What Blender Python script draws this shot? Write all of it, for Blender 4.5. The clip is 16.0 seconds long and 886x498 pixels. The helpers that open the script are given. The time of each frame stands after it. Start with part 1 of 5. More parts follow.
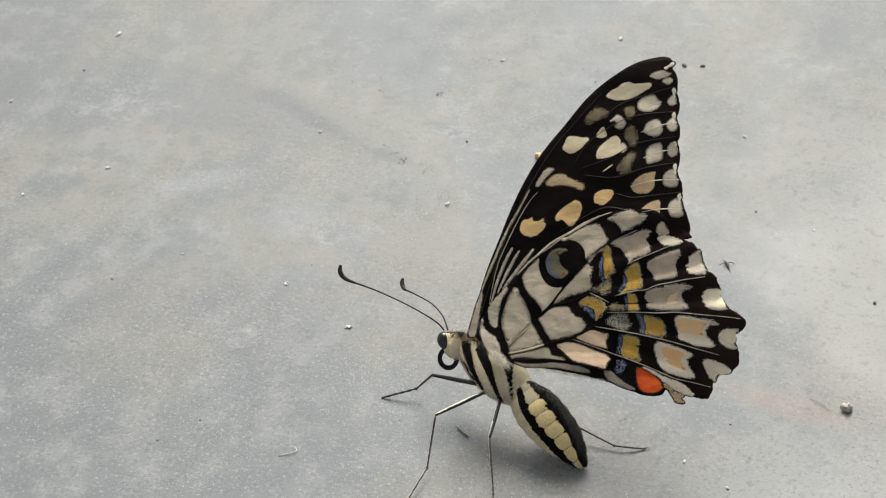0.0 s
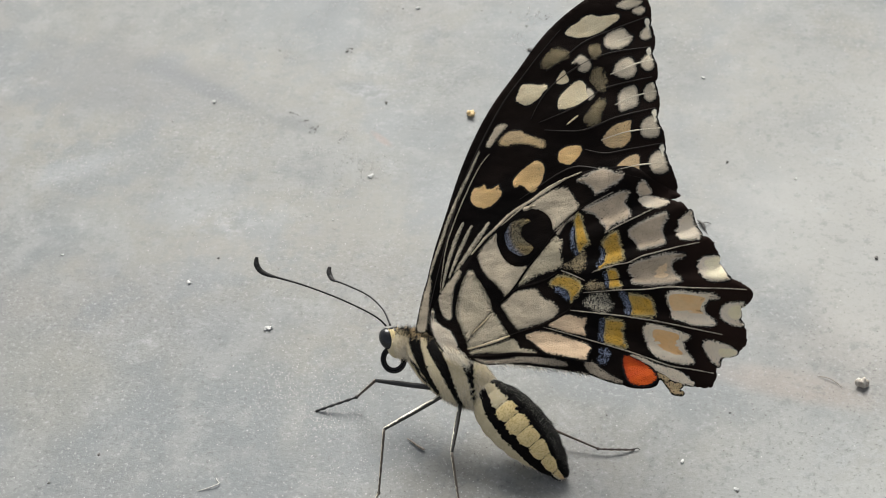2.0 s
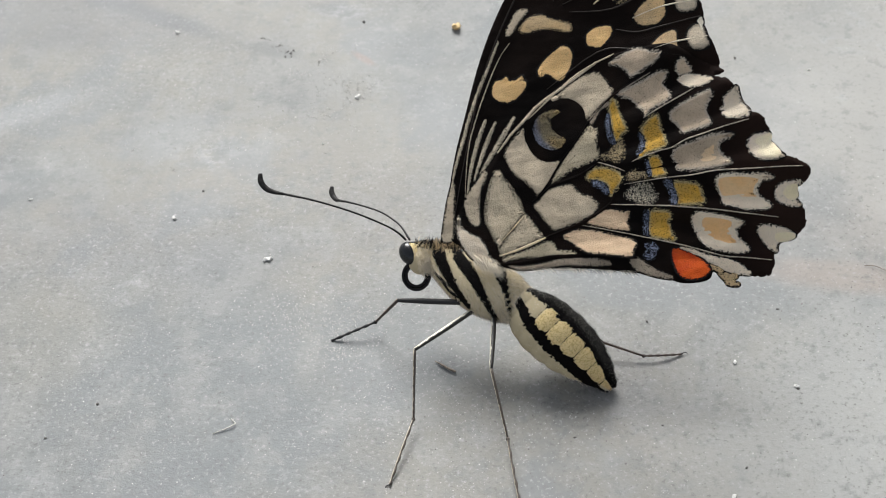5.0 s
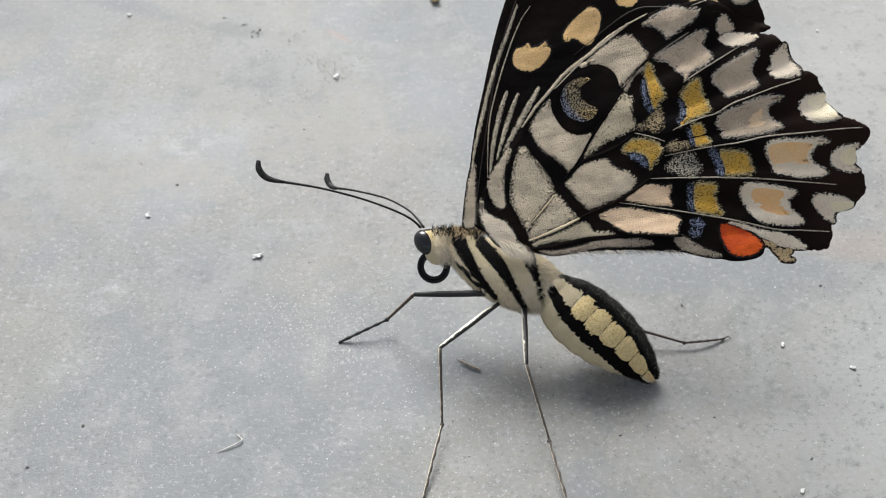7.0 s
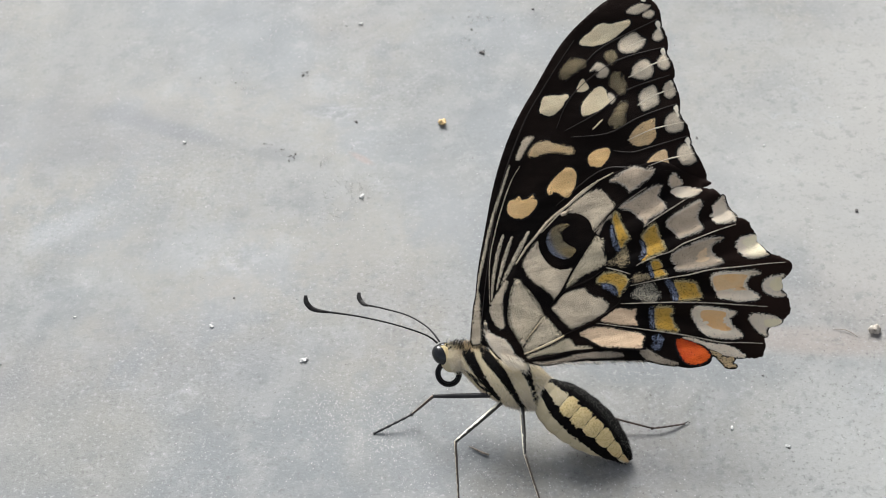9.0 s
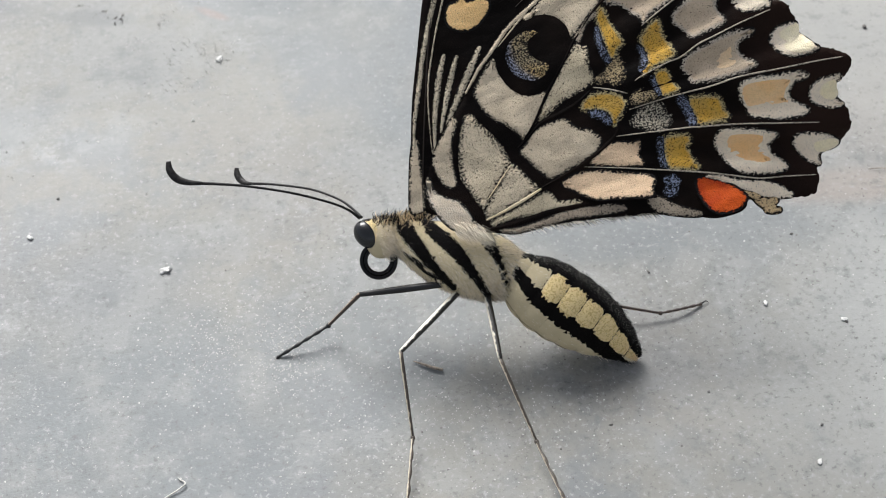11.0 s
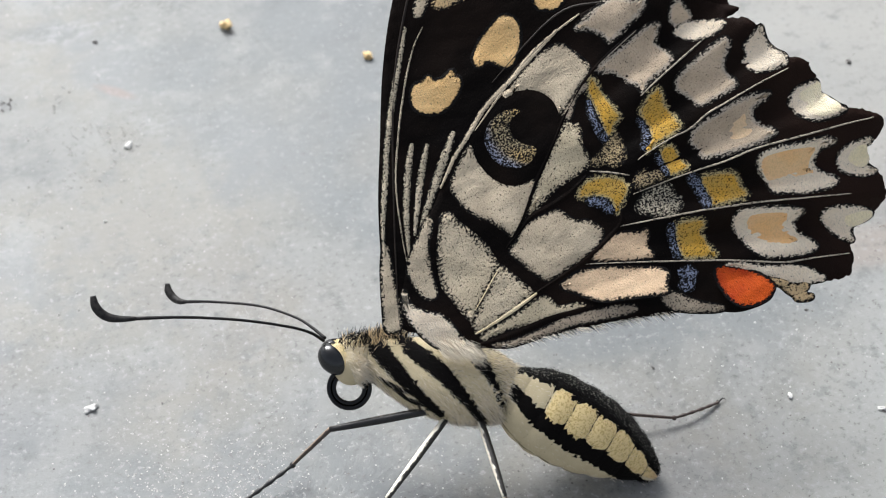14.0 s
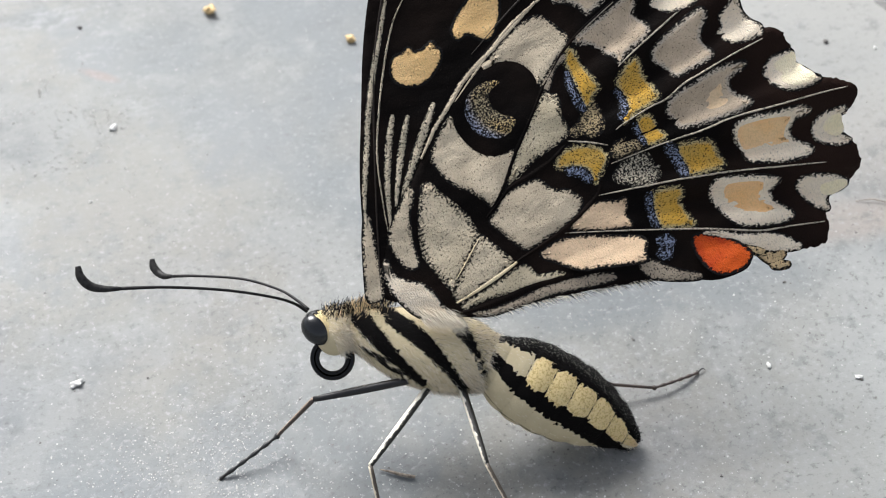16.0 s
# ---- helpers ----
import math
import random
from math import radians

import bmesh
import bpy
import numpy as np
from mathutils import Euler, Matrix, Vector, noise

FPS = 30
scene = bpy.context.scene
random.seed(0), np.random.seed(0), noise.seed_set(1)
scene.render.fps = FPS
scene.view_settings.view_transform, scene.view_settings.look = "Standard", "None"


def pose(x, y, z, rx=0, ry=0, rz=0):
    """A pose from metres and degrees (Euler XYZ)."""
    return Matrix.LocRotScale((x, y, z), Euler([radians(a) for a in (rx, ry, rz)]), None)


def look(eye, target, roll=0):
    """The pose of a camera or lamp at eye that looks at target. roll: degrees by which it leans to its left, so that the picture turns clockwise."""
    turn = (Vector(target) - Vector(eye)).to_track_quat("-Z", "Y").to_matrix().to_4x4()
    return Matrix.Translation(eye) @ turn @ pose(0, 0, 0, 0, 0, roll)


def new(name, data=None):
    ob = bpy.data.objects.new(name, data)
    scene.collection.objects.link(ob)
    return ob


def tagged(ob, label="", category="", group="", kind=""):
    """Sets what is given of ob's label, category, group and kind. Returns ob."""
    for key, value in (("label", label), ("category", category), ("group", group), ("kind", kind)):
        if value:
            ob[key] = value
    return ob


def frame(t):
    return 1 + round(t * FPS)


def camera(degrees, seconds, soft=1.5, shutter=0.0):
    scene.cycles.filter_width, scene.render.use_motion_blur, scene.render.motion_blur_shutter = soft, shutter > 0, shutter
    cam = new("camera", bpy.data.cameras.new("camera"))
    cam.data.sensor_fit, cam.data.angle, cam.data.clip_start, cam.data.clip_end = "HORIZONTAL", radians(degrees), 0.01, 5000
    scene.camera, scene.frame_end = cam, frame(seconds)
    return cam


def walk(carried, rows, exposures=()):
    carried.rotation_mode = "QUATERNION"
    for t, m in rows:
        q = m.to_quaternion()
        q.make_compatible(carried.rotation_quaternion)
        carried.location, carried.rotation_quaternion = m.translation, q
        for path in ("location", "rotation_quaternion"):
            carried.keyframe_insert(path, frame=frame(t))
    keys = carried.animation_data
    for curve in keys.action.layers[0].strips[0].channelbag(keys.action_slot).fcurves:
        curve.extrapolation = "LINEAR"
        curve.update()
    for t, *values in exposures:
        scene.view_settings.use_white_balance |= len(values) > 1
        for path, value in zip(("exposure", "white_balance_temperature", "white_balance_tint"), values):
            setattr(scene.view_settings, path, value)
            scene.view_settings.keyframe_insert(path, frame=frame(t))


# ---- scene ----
cam = camera(32.44, 16.0, soft=1.0)
PATH = [
    (0, (0.03979, -0.15865, 0.18328), (-0.00060, -0.05508, 0.08257), -6.14),
    (0.5, (0.03883, -0.15475, 0.18129), (-0.00033, -0.05103, 0.08024), -6.16),
    (1, (0.03565, -0.14808, 0.17282), (0.00043, -0.04389, 0.07083), -5.99),
    (1.5, (0.02997, -0.13813, 0.16298), (-0.00100, -0.03399, 0.05956), -5.72),
    (2, (0.02250, -0.13269, 0.15821), (-0.00654, -0.02823, 0.05456), -6.06),
    (2.5, (0.02962, -0.13389, 0.15461), (0.00219, -0.02824, 0.05173), -5.49),
    (3, (0.03262, -0.13739, 0.15913), (0.00645, -0.03162, 0.05604), -6.44),
    (3.5, (0.02786, -0.13717, 0.16113), (0.00230, -0.03161, 0.05766), -6.61),
    (4, (0.02005, -0.13408, 0.16091), (-0.00483, -0.02903, 0.05678), -7.61),
    (4.2, (0.01694, -0.13641, 0.15798), (-0.00711, -0.03148, 0.05352), -7.57),
    (6.3, (-0.01083, -0.12046, 0.12060), (-0.02127, -0.01393, 0.01551), -4.59),
    (6.5, (-0.01234, -0.12029, 0.11969), (-0.02157, -0.01416, 0.01409), -4.63),
    (7, (-0.01145, -0.12134, 0.12930), (-0.01952, -0.01540, 0.02341), -4.51),
    (7.5, (-0.01982, -0.12722, 0.13921), (-0.02749, -0.02041, 0.03418), -4.14),
    (8, (-0.01095, -0.13835, 0.15011), (-0.01814, -0.03081, 0.04579), -4.20),
    (8.5, (-0.00627, -0.13291, 0.15349), (-0.01471, -0.02684, 0.04777), -5.36),
    (9, (-0.00862, -0.13696, 0.17061), (-0.01781, -0.03261, 0.06325), -6.65),
    (9.5, (-0.01903, -0.12922, 0.15771), (-0.02522, -0.02475, 0.05025), -6.48),
    (9.7, (-0.01700, -0.12420, 0.14646), (-0.02065, -0.01979, 0.03882), -6.18),
    (11.8, (-0.03175, -0.10008, 0.11591), (-0.01696, 0.00193, 0.00694), -2.94),
    (12, (-0.03245, -0.09837, 0.11678), (-0.01691, 0.00391, 0.00816), -3.00),
    (12.5, (-0.03220, -0.09440, 0.11393), (-0.01485, 0.00770, 0.00542), -3.05),
    (13, (-0.03292, -0.08858, 0.11404), (-0.01338, 0.01319, 0.00560), -2.90),
    (13.5, (-0.03092, -0.08522, 0.10933), (-0.00997, 0.01584, 0.00048), -2.77),
    (14, (-0.03003, -0.08262, 0.10869), (-0.00820, 0.01804, -0.00036), -3.05),
    (14.5, (-0.03044, -0.08220, 0.10777), (-0.00796, 0.01879, -0.00084), -3.06),
    (15, (-0.03058, -0.08575, 0.10608), (-0.00754, 0.01489, -0.00273), -2.85),
    (15.5, (-0.03047, -0.08674, 0.10636), (-0.00723, 0.01368, -0.00262), -2.77),
    (16, (-0.03030, -0.08602, 0.10755), (-0.00723, 0.01501, -0.00090), -2.97),
]
EXPOSURES = [(0, 0.44, 6570, 8), (1.5, 0.44, 6530, 8), (4.2, 0.46, 6450, 9), (7, 0.55, 6300, 10), (9.7, 0.57, 6310, 10), (12.5, 0.68, 6290, 10), (16, 0.80, 6230, 10)]
walk(cam, [(t, look(eye, target, roll)) for t, eye, target, roll in PATH], EXPOSURES)

# ---- sky and light ----
from mathutils.geometry import delaunay_2d_cdt

MM = 0.001
SUN_ELEVATION, SUN_TURN = radians(48), radians(-13)
world = bpy.data.worlds.new("overcast_sky")
scene.world = world
world.use_nodes = True
wn = world.node_tree
sky = wn.nodes.new("ShaderNodeTexSky")
sky.sky_type, sky.sun_disc = "NISHITA", False
sky.sun_elevation, sky.sun_rotation = SUN_ELEVATION, SUN_TURN
sky.air_density, sky.dust_density, sky.ozone_density = 1.0, 4.0, 1.0
soft_sky = wn.nodes.new("ShaderNodeHueSaturation")
soft_sky.inputs["Saturation"].default_value = 0.35
wn.links.new(sky.outputs["Color"], soft_sky.inputs["Color"])
wn.links.new(soft_sky.outputs["Color"], wn.nodes["Background"].inputs["Color"])
wn.nodes["Background"].inputs["Strength"].default_value = 0.105
sun = new("sun", bpy.data.lights.new("sun", "SUN"))
sun.data.energy, sun.data.angle, sun.data.color = 3.0, radians(32), (1.0, 0.98, 0.94)
sun_way = Vector((math.sin(SUN_TURN) * math.cos(SUN_ELEVATION), math.cos(SUN_TURN) * math.cos(SUN_ELEVATION), math.sin(SUN_ELEVATION)))
sun.matrix_world = look(sun_way, (0, 0, 0))


# ---- materials ----
class Nodes:
    """Short hand for one node material."""

    def __init__(self, name, roughness=0.6):
        self.mat = bpy.data.materials.new(name)
        self.mat.use_nodes = True
        self.tree = self.mat.node_tree
        self.bsdf = self.tree.nodes["Principled BSDF"]
        self.bsdf.inputs["Roughness"].default_value = roughness
        self.coords = self.tree.nodes.new("ShaderNodeTexCoord").outputs["Object"]

    def put(self, socket, value):
        if isinstance(value, bpy.types.NodeSocket):
            self.tree.links.new(value, socket)
        else:
            socket.default_value = value

    def scaled(self, x, y, z):
        n = self.tree.nodes.new("ShaderNodeMapping")
        self.put(n.inputs["Vector"], self.coords)
        n.inputs["Scale"].default_value = (x, y, z)
        return n.outputs["Vector"]

    def noise(self, scale, detail=3.0, rough=0.6, vector=None):
        n = self.tree.nodes.new("ShaderNodeTexNoise")
        self.put(n.inputs["Vector"], vector or self.coords)
        n.inputs["Scale"].default_value, n.inputs["Detail"].default_value, n.inputs["Roughness"].default_value = scale, detail, rough
        return n.outputs["Fac"]

    def cells(self, scale, vector=None, out="Distance"):
        n = self.tree.nodes.new("ShaderNodeTexVoronoi")
        self.put(n.inputs["Vector"], vector or self.coords)
        n.inputs["Scale"].default_value = scale
        return n.outputs[out]

    def attr(self, name):
        n = self.tree.nodes.new("ShaderNodeAttribute")
        n.attribute_name = name
        return n.outputs["Fac"]

    def calc(self, kind, a, b=0.0, c=0.0, clamp=False):
        n = self.tree.nodes.new("ShaderNodeMath")
        n.operation, n.use_clamp = kind, clamp
        for socket, value in zip(n.inputs, (a, b, c)):
            self.put(socket, value)
        return n.outputs[0]

    def step(self, value, low, high, a=0.0, b=1.0):
        n = self.tree.nodes.new("ShaderNodeMapRange")
        n.interpolation_type = "SMOOTHSTEP"
        for name, v in (("Value", value), ("From Min", low), ("From Max", high), ("To Min", a), ("To Max", b)):
            self.put(n.inputs[name], v)
        return n.outputs[0]

    def mix(self, fac, a, b):
        n = self.tree.nodes.new("ShaderNodeMix")
        n.data_type = "RGBA"
        self.put(n.inputs[0], fac)
        for socket, value in ((n.inputs[6], a), (n.inputs[7], b)):
            self.put(socket, (*value, 1.0) if isinstance(value, tuple) else value)
        return n.outputs[2]

    def bump(self, height, distance, strength=1.0):
        n = self.tree.nodes.new("ShaderNodeBump")
        n.inputs["Strength"].default_value, n.inputs["Distance"].default_value = strength, distance
        self.put(n.inputs["Height"], height)
        self.put(self.bsdf.inputs["Normal"], n.outputs["Normal"])

    def colour(self, value):
        self.put(self.bsdf.inputs["Base Color"], (*value, 1.0) if isinstance(value, tuple) else value)
        return self


DARK = (0.003, 0.0023, 0.002)


def relief(k, shingle, strength):
    """Scale rows, small dimples and the creases between veins."""
    crease = k.noise(200, 3.0, 0.45, k.scaled(0.7, 1.0, 1.0))
    wrinkle = k.noise(800, 2.0, 0.5, k.scaled(0.45, 1.0, 1.0))
    height = k.calc("ADD", k.calc("MULTIPLY", shingle, 0.05), k.calc("MULTIPLY", wrinkle, 0.10))
    k.bump(k.calc("ADD", height, k.calc("MULTIPLY", crease, 1.6)), 0.0011, strength)


def wing_scales(name, light, deep, flecks=0.10, fuzz=0.5, under=DARK, rim_tint=None, middle=None):
    """Coloured wing scales: dusty grain, dark flecks, an edge that frays into what lies round it."""
    k = Nodes(name, 0.62)
    grain = k.noise(5000, 4.0, 0.72, k.scaled(0.85, 1.15, 1.0))
    shingle = k.cells(9000, k.scaled(1.0, 0.6, 1.0))
    base = k.mix(k.step(k.noise(330, 2.0), 0.35, 0.65), light, deep)
    rim = k.attr("rim")
    if rim_tint:
        base = k.mix(k.step(k.calc("ADD", rim, k.calc("MULTIPLY", k.calc("SUBTRACT", grain, 0.5), 1.2)), 0.45, 0.95), rim_tint, base)
    if middle:
        u, v, near, far, tint = middle
        n = k.tree.nodes.new("ShaderNodeVectorMath")
        n.operation = "DISTANCE"
        k.put(n.inputs[0], k.scaled(1.0, 1.0, 0.0))
        n.inputs[1].default_value = (u * MM, v * MM, 0.0)
        base = k.mix(k.step(n.outputs["Value"], near * MM, far * MM), base, tint)
    # shade in the gaps between scales, darkened into the colour
    base = k.mix(k.step(shingle, 0.3, 0.9, 0.0, 0.22), base, tuple(c * 0.4 for c in deep))
    fray = k.calc("ADD", k.calc("MULTIPLY", k.calc("SUBTRACT", grain, 0.5), 3.2 * fuzz + 0.5), rim)
    cover = k.step(fray, 0.30, 0.44) if under == DARK else k.step(fray, -0.25, 0.3)
    spots = k.step(k.noise(7000, 2.0, 0.65), 0.28 + flecks * 0.9, 0.33 + flecks * 0.9)
    shown = k.calc("MULTIPLY", cover, spots) if under == DARK else cover
    k.colour(k.mix(shown, under, base))
    k.bsdf.inputs["Specular IOR Level"].default_value = 0.15
    relief(k, shingle, 1.0)
    return k.mat


def dark_scales():
    k = Nodes("black_wing_scales", 0.65)
    shingle = k.cells(9000, k.scaled(1.0, 0.6, 1.0))
    c = k.mix(k.step(k.noise(120, 3.0), 0.4, 0.7), (0.0026, 0.0018, 0.0015), (0.0100, 0.0060, 0.0043))
    split = k.tree.nodes.new("ShaderNodeSeparateXYZ")
    k.put(split.inputs[0], k.coords)
    worn = k.step(k.calc("ADD", split.outputs[0], k.calc("MULTIPLY", k.noise(160, 3.0), 0.008)), 0.030, 0.041)
    c = k.mix(k.step(split.outputs[1], 0.012, 0.030, 0.0, 0.55), c, (0.0150, 0.0092, 0.0068))
    c = k.mix(k.calc("MULTIPLY", worn, 0.8), c, (0.022, 0.0115, 0.0082))
    dust = k.step(k.noise(6000, 2.0, 0.7), 0.70, 0.75)
    k.colour(k.mix(k.calc("MULTIPLY", dust, 0.14), c, (0.16, 0.12, 0.09)))
    k.bsdf.inputs["Specular IOR Level"].default_value = 0.06
    relief(k, shingle, 0.6)
    return k.mat


BLACK = dark_scales()
PALE = wing_scales("pale_wing_scales", (0.710, 0.590, 0.425), (0.565, 0.465, 0.332), 0.045, 0.65)
PEPPERED = wing_scales("peppered_pale_wing_scales", (0.740, 0.618, 0.440), (0.600, 0.500, 0.350), 0.065, 1.3)
OLIVE = wing_scales("olive_pale_wing_scales", (0.700, 0.590, 0.410), (0.560, 0.470, 0.320), 0.07, 1.0)
DIM = wing_scales("dim_grey_wing_scales", (0.470, 0.385, 0.285), (0.340, 0.276, 0.206), 0.12)
GREY = wing_scales("grey_wing_scales", (0.670, 0.530, 0.382), (0.500, 0.395, 0.282), 0.05, 0.7, DARK, (0.58, 0.50, 0.40))
# white scales, raised further for light shining through the outer wing
WHITE = wing_scales("white_wing_scales", (0.930, 0.795, 0.615), (0.860, 0.720, 0.545), 0.02, 0.6)
CREAM = wing_scales("cream_wing_scales", (0.912, 0.600, 0.275), (0.848, 0.540, 0.232), 0.03, 0.12)
ROSE = wing_scales("rosy_cream_wing_scales", (0.840, 0.615, 0.400), (0.760, 0.545, 0.352), 0.015, 0.4)
CREAMF = wing_scales("faded_cream_wing_scales", (0.763, 0.540, 0.275), (0.636, 0.460, 0.258), 0.10, 0.8)
IVORY = wing_scales("ivory_wing_scales", (0.920, 0.775, 0.515), (0.869, 0.705, 0.447), 0.01, 0.12)
# light through the bare wing edge is put into this bright ivory
GLOW = wing_scales("backlit_bare_ivory_scales", (0.970, 0.860, 0.610), (0.960, 0.820, 0.530), 0.0, 1.2, (0.88, 0.74, 0.55))
PEACH = wing_scales("peach_wing_scales", (0.950, 0.570, 0.250), (0.940, 0.630, 0.330), 0.0, 1.0, (0.90, 0.74, 0.56))
TAN = wing_scales("tan_wing_scales", (0.760, 0.520, 0.262), (0.600, 0.425, 0.240), 0.05, 0.12)
# clear spots: light coming through them is put into this opaque pale tone
GLASS = wing_scales("clear_grey_wing_scales", (0.820, 0.700, 0.520), (0.680, 0.570, 0.420), 0.02, 0.25, DARK, (0.38, 0.32, 0.24))
YELLOW = wing_scales("ochre_wing_scales", (0.74, 0.42, 0.06), (0.62, 0.39, 0.09), 0.12, 0.9, DARK, (0.56, 0.46, 0.24))
BLUE = wing_scales("blue_wing_scales", (0.31, 0.35, 0.48), (0.22, 0.26, 0.37), 0.235, 1.3)
RED = wing_scales("orange_red_wing_scales", (0.65, 0.10, 0.012), (0.44, 0.042, 0.008), 0.01, 0.3)
DUST = wing_scales("dusty_wing_scales", (0.52, 0.40, 0.22), (0.40, 0.31, 0.18), 0.215, 1.5)
RING = wing_scales("dusty_yellow_scales", (0.60, 0.42, 0.17), (0.44, 0.36, 0.22), 0.24, 1.4, DARK, None, (13.12, 10.10, 2.90, 3.80, (0.36, 0.40, 0.54)))

DUSTY_PALE = wing_scales("dusty_pale_wing_scales", (0.60, 0.53, 0.40), (0.48, 0.43, 0.33), 0.21, 1.2)
STREAK = wing_scales("dusty_streak_scales", (0.66, 0.56, 0.41), (0.50, 0.43, 0.31), 0.13, 0.8)
VEIN_PALE = wing_scales("pale_vein_scales", (0.58, 0.50, 0.39), (0.44, 0.38, 0.30), 0.12, 0.5)
RIDGE = wing_scales("bare_ivory_vein", (0.93, 0.85, 0.68), (0.86, 0.76, 0.58), 0.0, 0.2)
FAINT_PEACH = wing_scales("faint_peach_wing_scales", (0.86, 0.62, 0.36), (0.80, 0.60, 0.38), 0.0, 0.9, (0.70, 0.58, 0.42))


def body_hide():
    """Skin and scales of the body: black bands and yellow marks on a pale ground, by the mesh's own pattern."""
    k = Nodes("banded_body_scales", 0.65)
    grain = k.noise(5200, 3.0, 0.7)
    shift = k.calc("MULTIPLY", k.calc("SUBTRACT", grain, 0.5), 1.15)
    dark = k.step(k.calc("ADD", k.attr("dark"), shift), 0.45, 0.55)
    gold = k.step(k.calc("ADD", k.attr("gold"), shift), 0.30, 0.70)
    speck = k.step(k.noise(6200, 2.0, 0.7), 0.57, 0.63)
    ground = k.mix(k.noise(700, 2.0), (0.68, 0.58, 0.38), (0.52, 0.43, 0.27))
    flake = k.mix(k.step(k.noise(5200, 2.0, 0.7), 0.40, 0.52), (0.56, 0.41, 0.17), (0.77, 0.61, 0.31))
    ground = k.mix(gold, ground, flake)
    black = k.mix(k.calc("MULTIPLY", speck, k.attr("speckled")), (0.0030, 0.0024, 0.0021), (0.42, 0.40, 0.34))
    k.colour(k.mix(dark, ground, black))
    k.bsdf.inputs["Specular IOR Level"].default_value = 0.07
    k.bump(k.calc("ADD", grain, k.noise(2600, 3.0, 0.65, k.scaled(1.5, 0.6, 1.0))), 0.00014, 0.5)
    return k.mat


def fur():
    k = Nodes("pale_and_black_fur", 0.7)
    k.bsdf.inputs["Specular IOR Level"].default_value = 0.12
    k.colour(k.mix(k.attr("dark"), k.mix(k.attr("warm"), (0.84, 0.76, 0.62), (0.72, 0.50, 0.23)), (0.0035, 0.0026, 0.0022)))
    return k.mat


def simple(name, a, b, rough, scale=1500, spec=0.4, bump=0.00006):
    k = Nodes(name, rough)
    n = k.noise(scale, 3.0)
    k.colour(k.mix(k.step(n, 0.35, 0.65), a, b))
    k.bsdf.inputs["Specular IOR Level"].default_value = spec
    k.bump(n, bump, 0.7)
    return k.mat


HIDE, FUR = body_hide(), fur()
EYE = simple("glossy_black_eye", (0.003, 0.0033, 0.0038), (0.008, 0.009, 0.010), 0.24, 700, 0.6, 0.000004)
HORN = simple("glossy_black_horn", (0.002, 0.002, 0.002), (0.004, 0.004, 0.004), 0.2, 2500, 0.3, 0.00001)
ANTENNA = simple("black_antenna_skin", (0.007, 0.006, 0.006), (0.011, 0.010, 0.010), 0.5, 4000, 0.25)
ANTENNA_CLUB = simple("dusty_black_antenna_club", (0.009, 0.008, 0.008), (0.030, 0.028, 0.026), 0.55, 3000, 0.25)


def leg_skin(name, pale, dark, share):
    """Leg skin, pale along one side and dark along the other."""
    k = Nodes(name, 0.45)
    n = k.calc("MULTIPLY", k.calc("SUBTRACT", k.noise(1800, 3.0, 0.6), 0.5), 0.9)
    k.colour(k.mix(k.step(k.calc("ADD", k.attr("side"), n), share - 0.12, share + 0.12), dark, pale))
    k.bump(k.noise(6000, 2.0), 0.00005, 0.7)
    return k.mat


LEG_BLACK = leg_skin("black_leg_skin", (0.20, 0.18, 0.15), (0.007, 0.006, 0.006), 0.86)
LEG_PALE = leg_skin("pale_leg_skin", (0.84, 0.78, 0.64), (0.02, 0.018, 0.015), 0.38)
LEG_STRAW = leg_skin("straw_brown_leg_skin", (0.56, 0.49, 0.37), (0.07, 0.055, 0.042), 0.36)
LEG_BROWN = leg_skin("brown_foot_skin", (0.26, 0.19, 0.14), (0.06, 0.042, 0.034), 0.5)


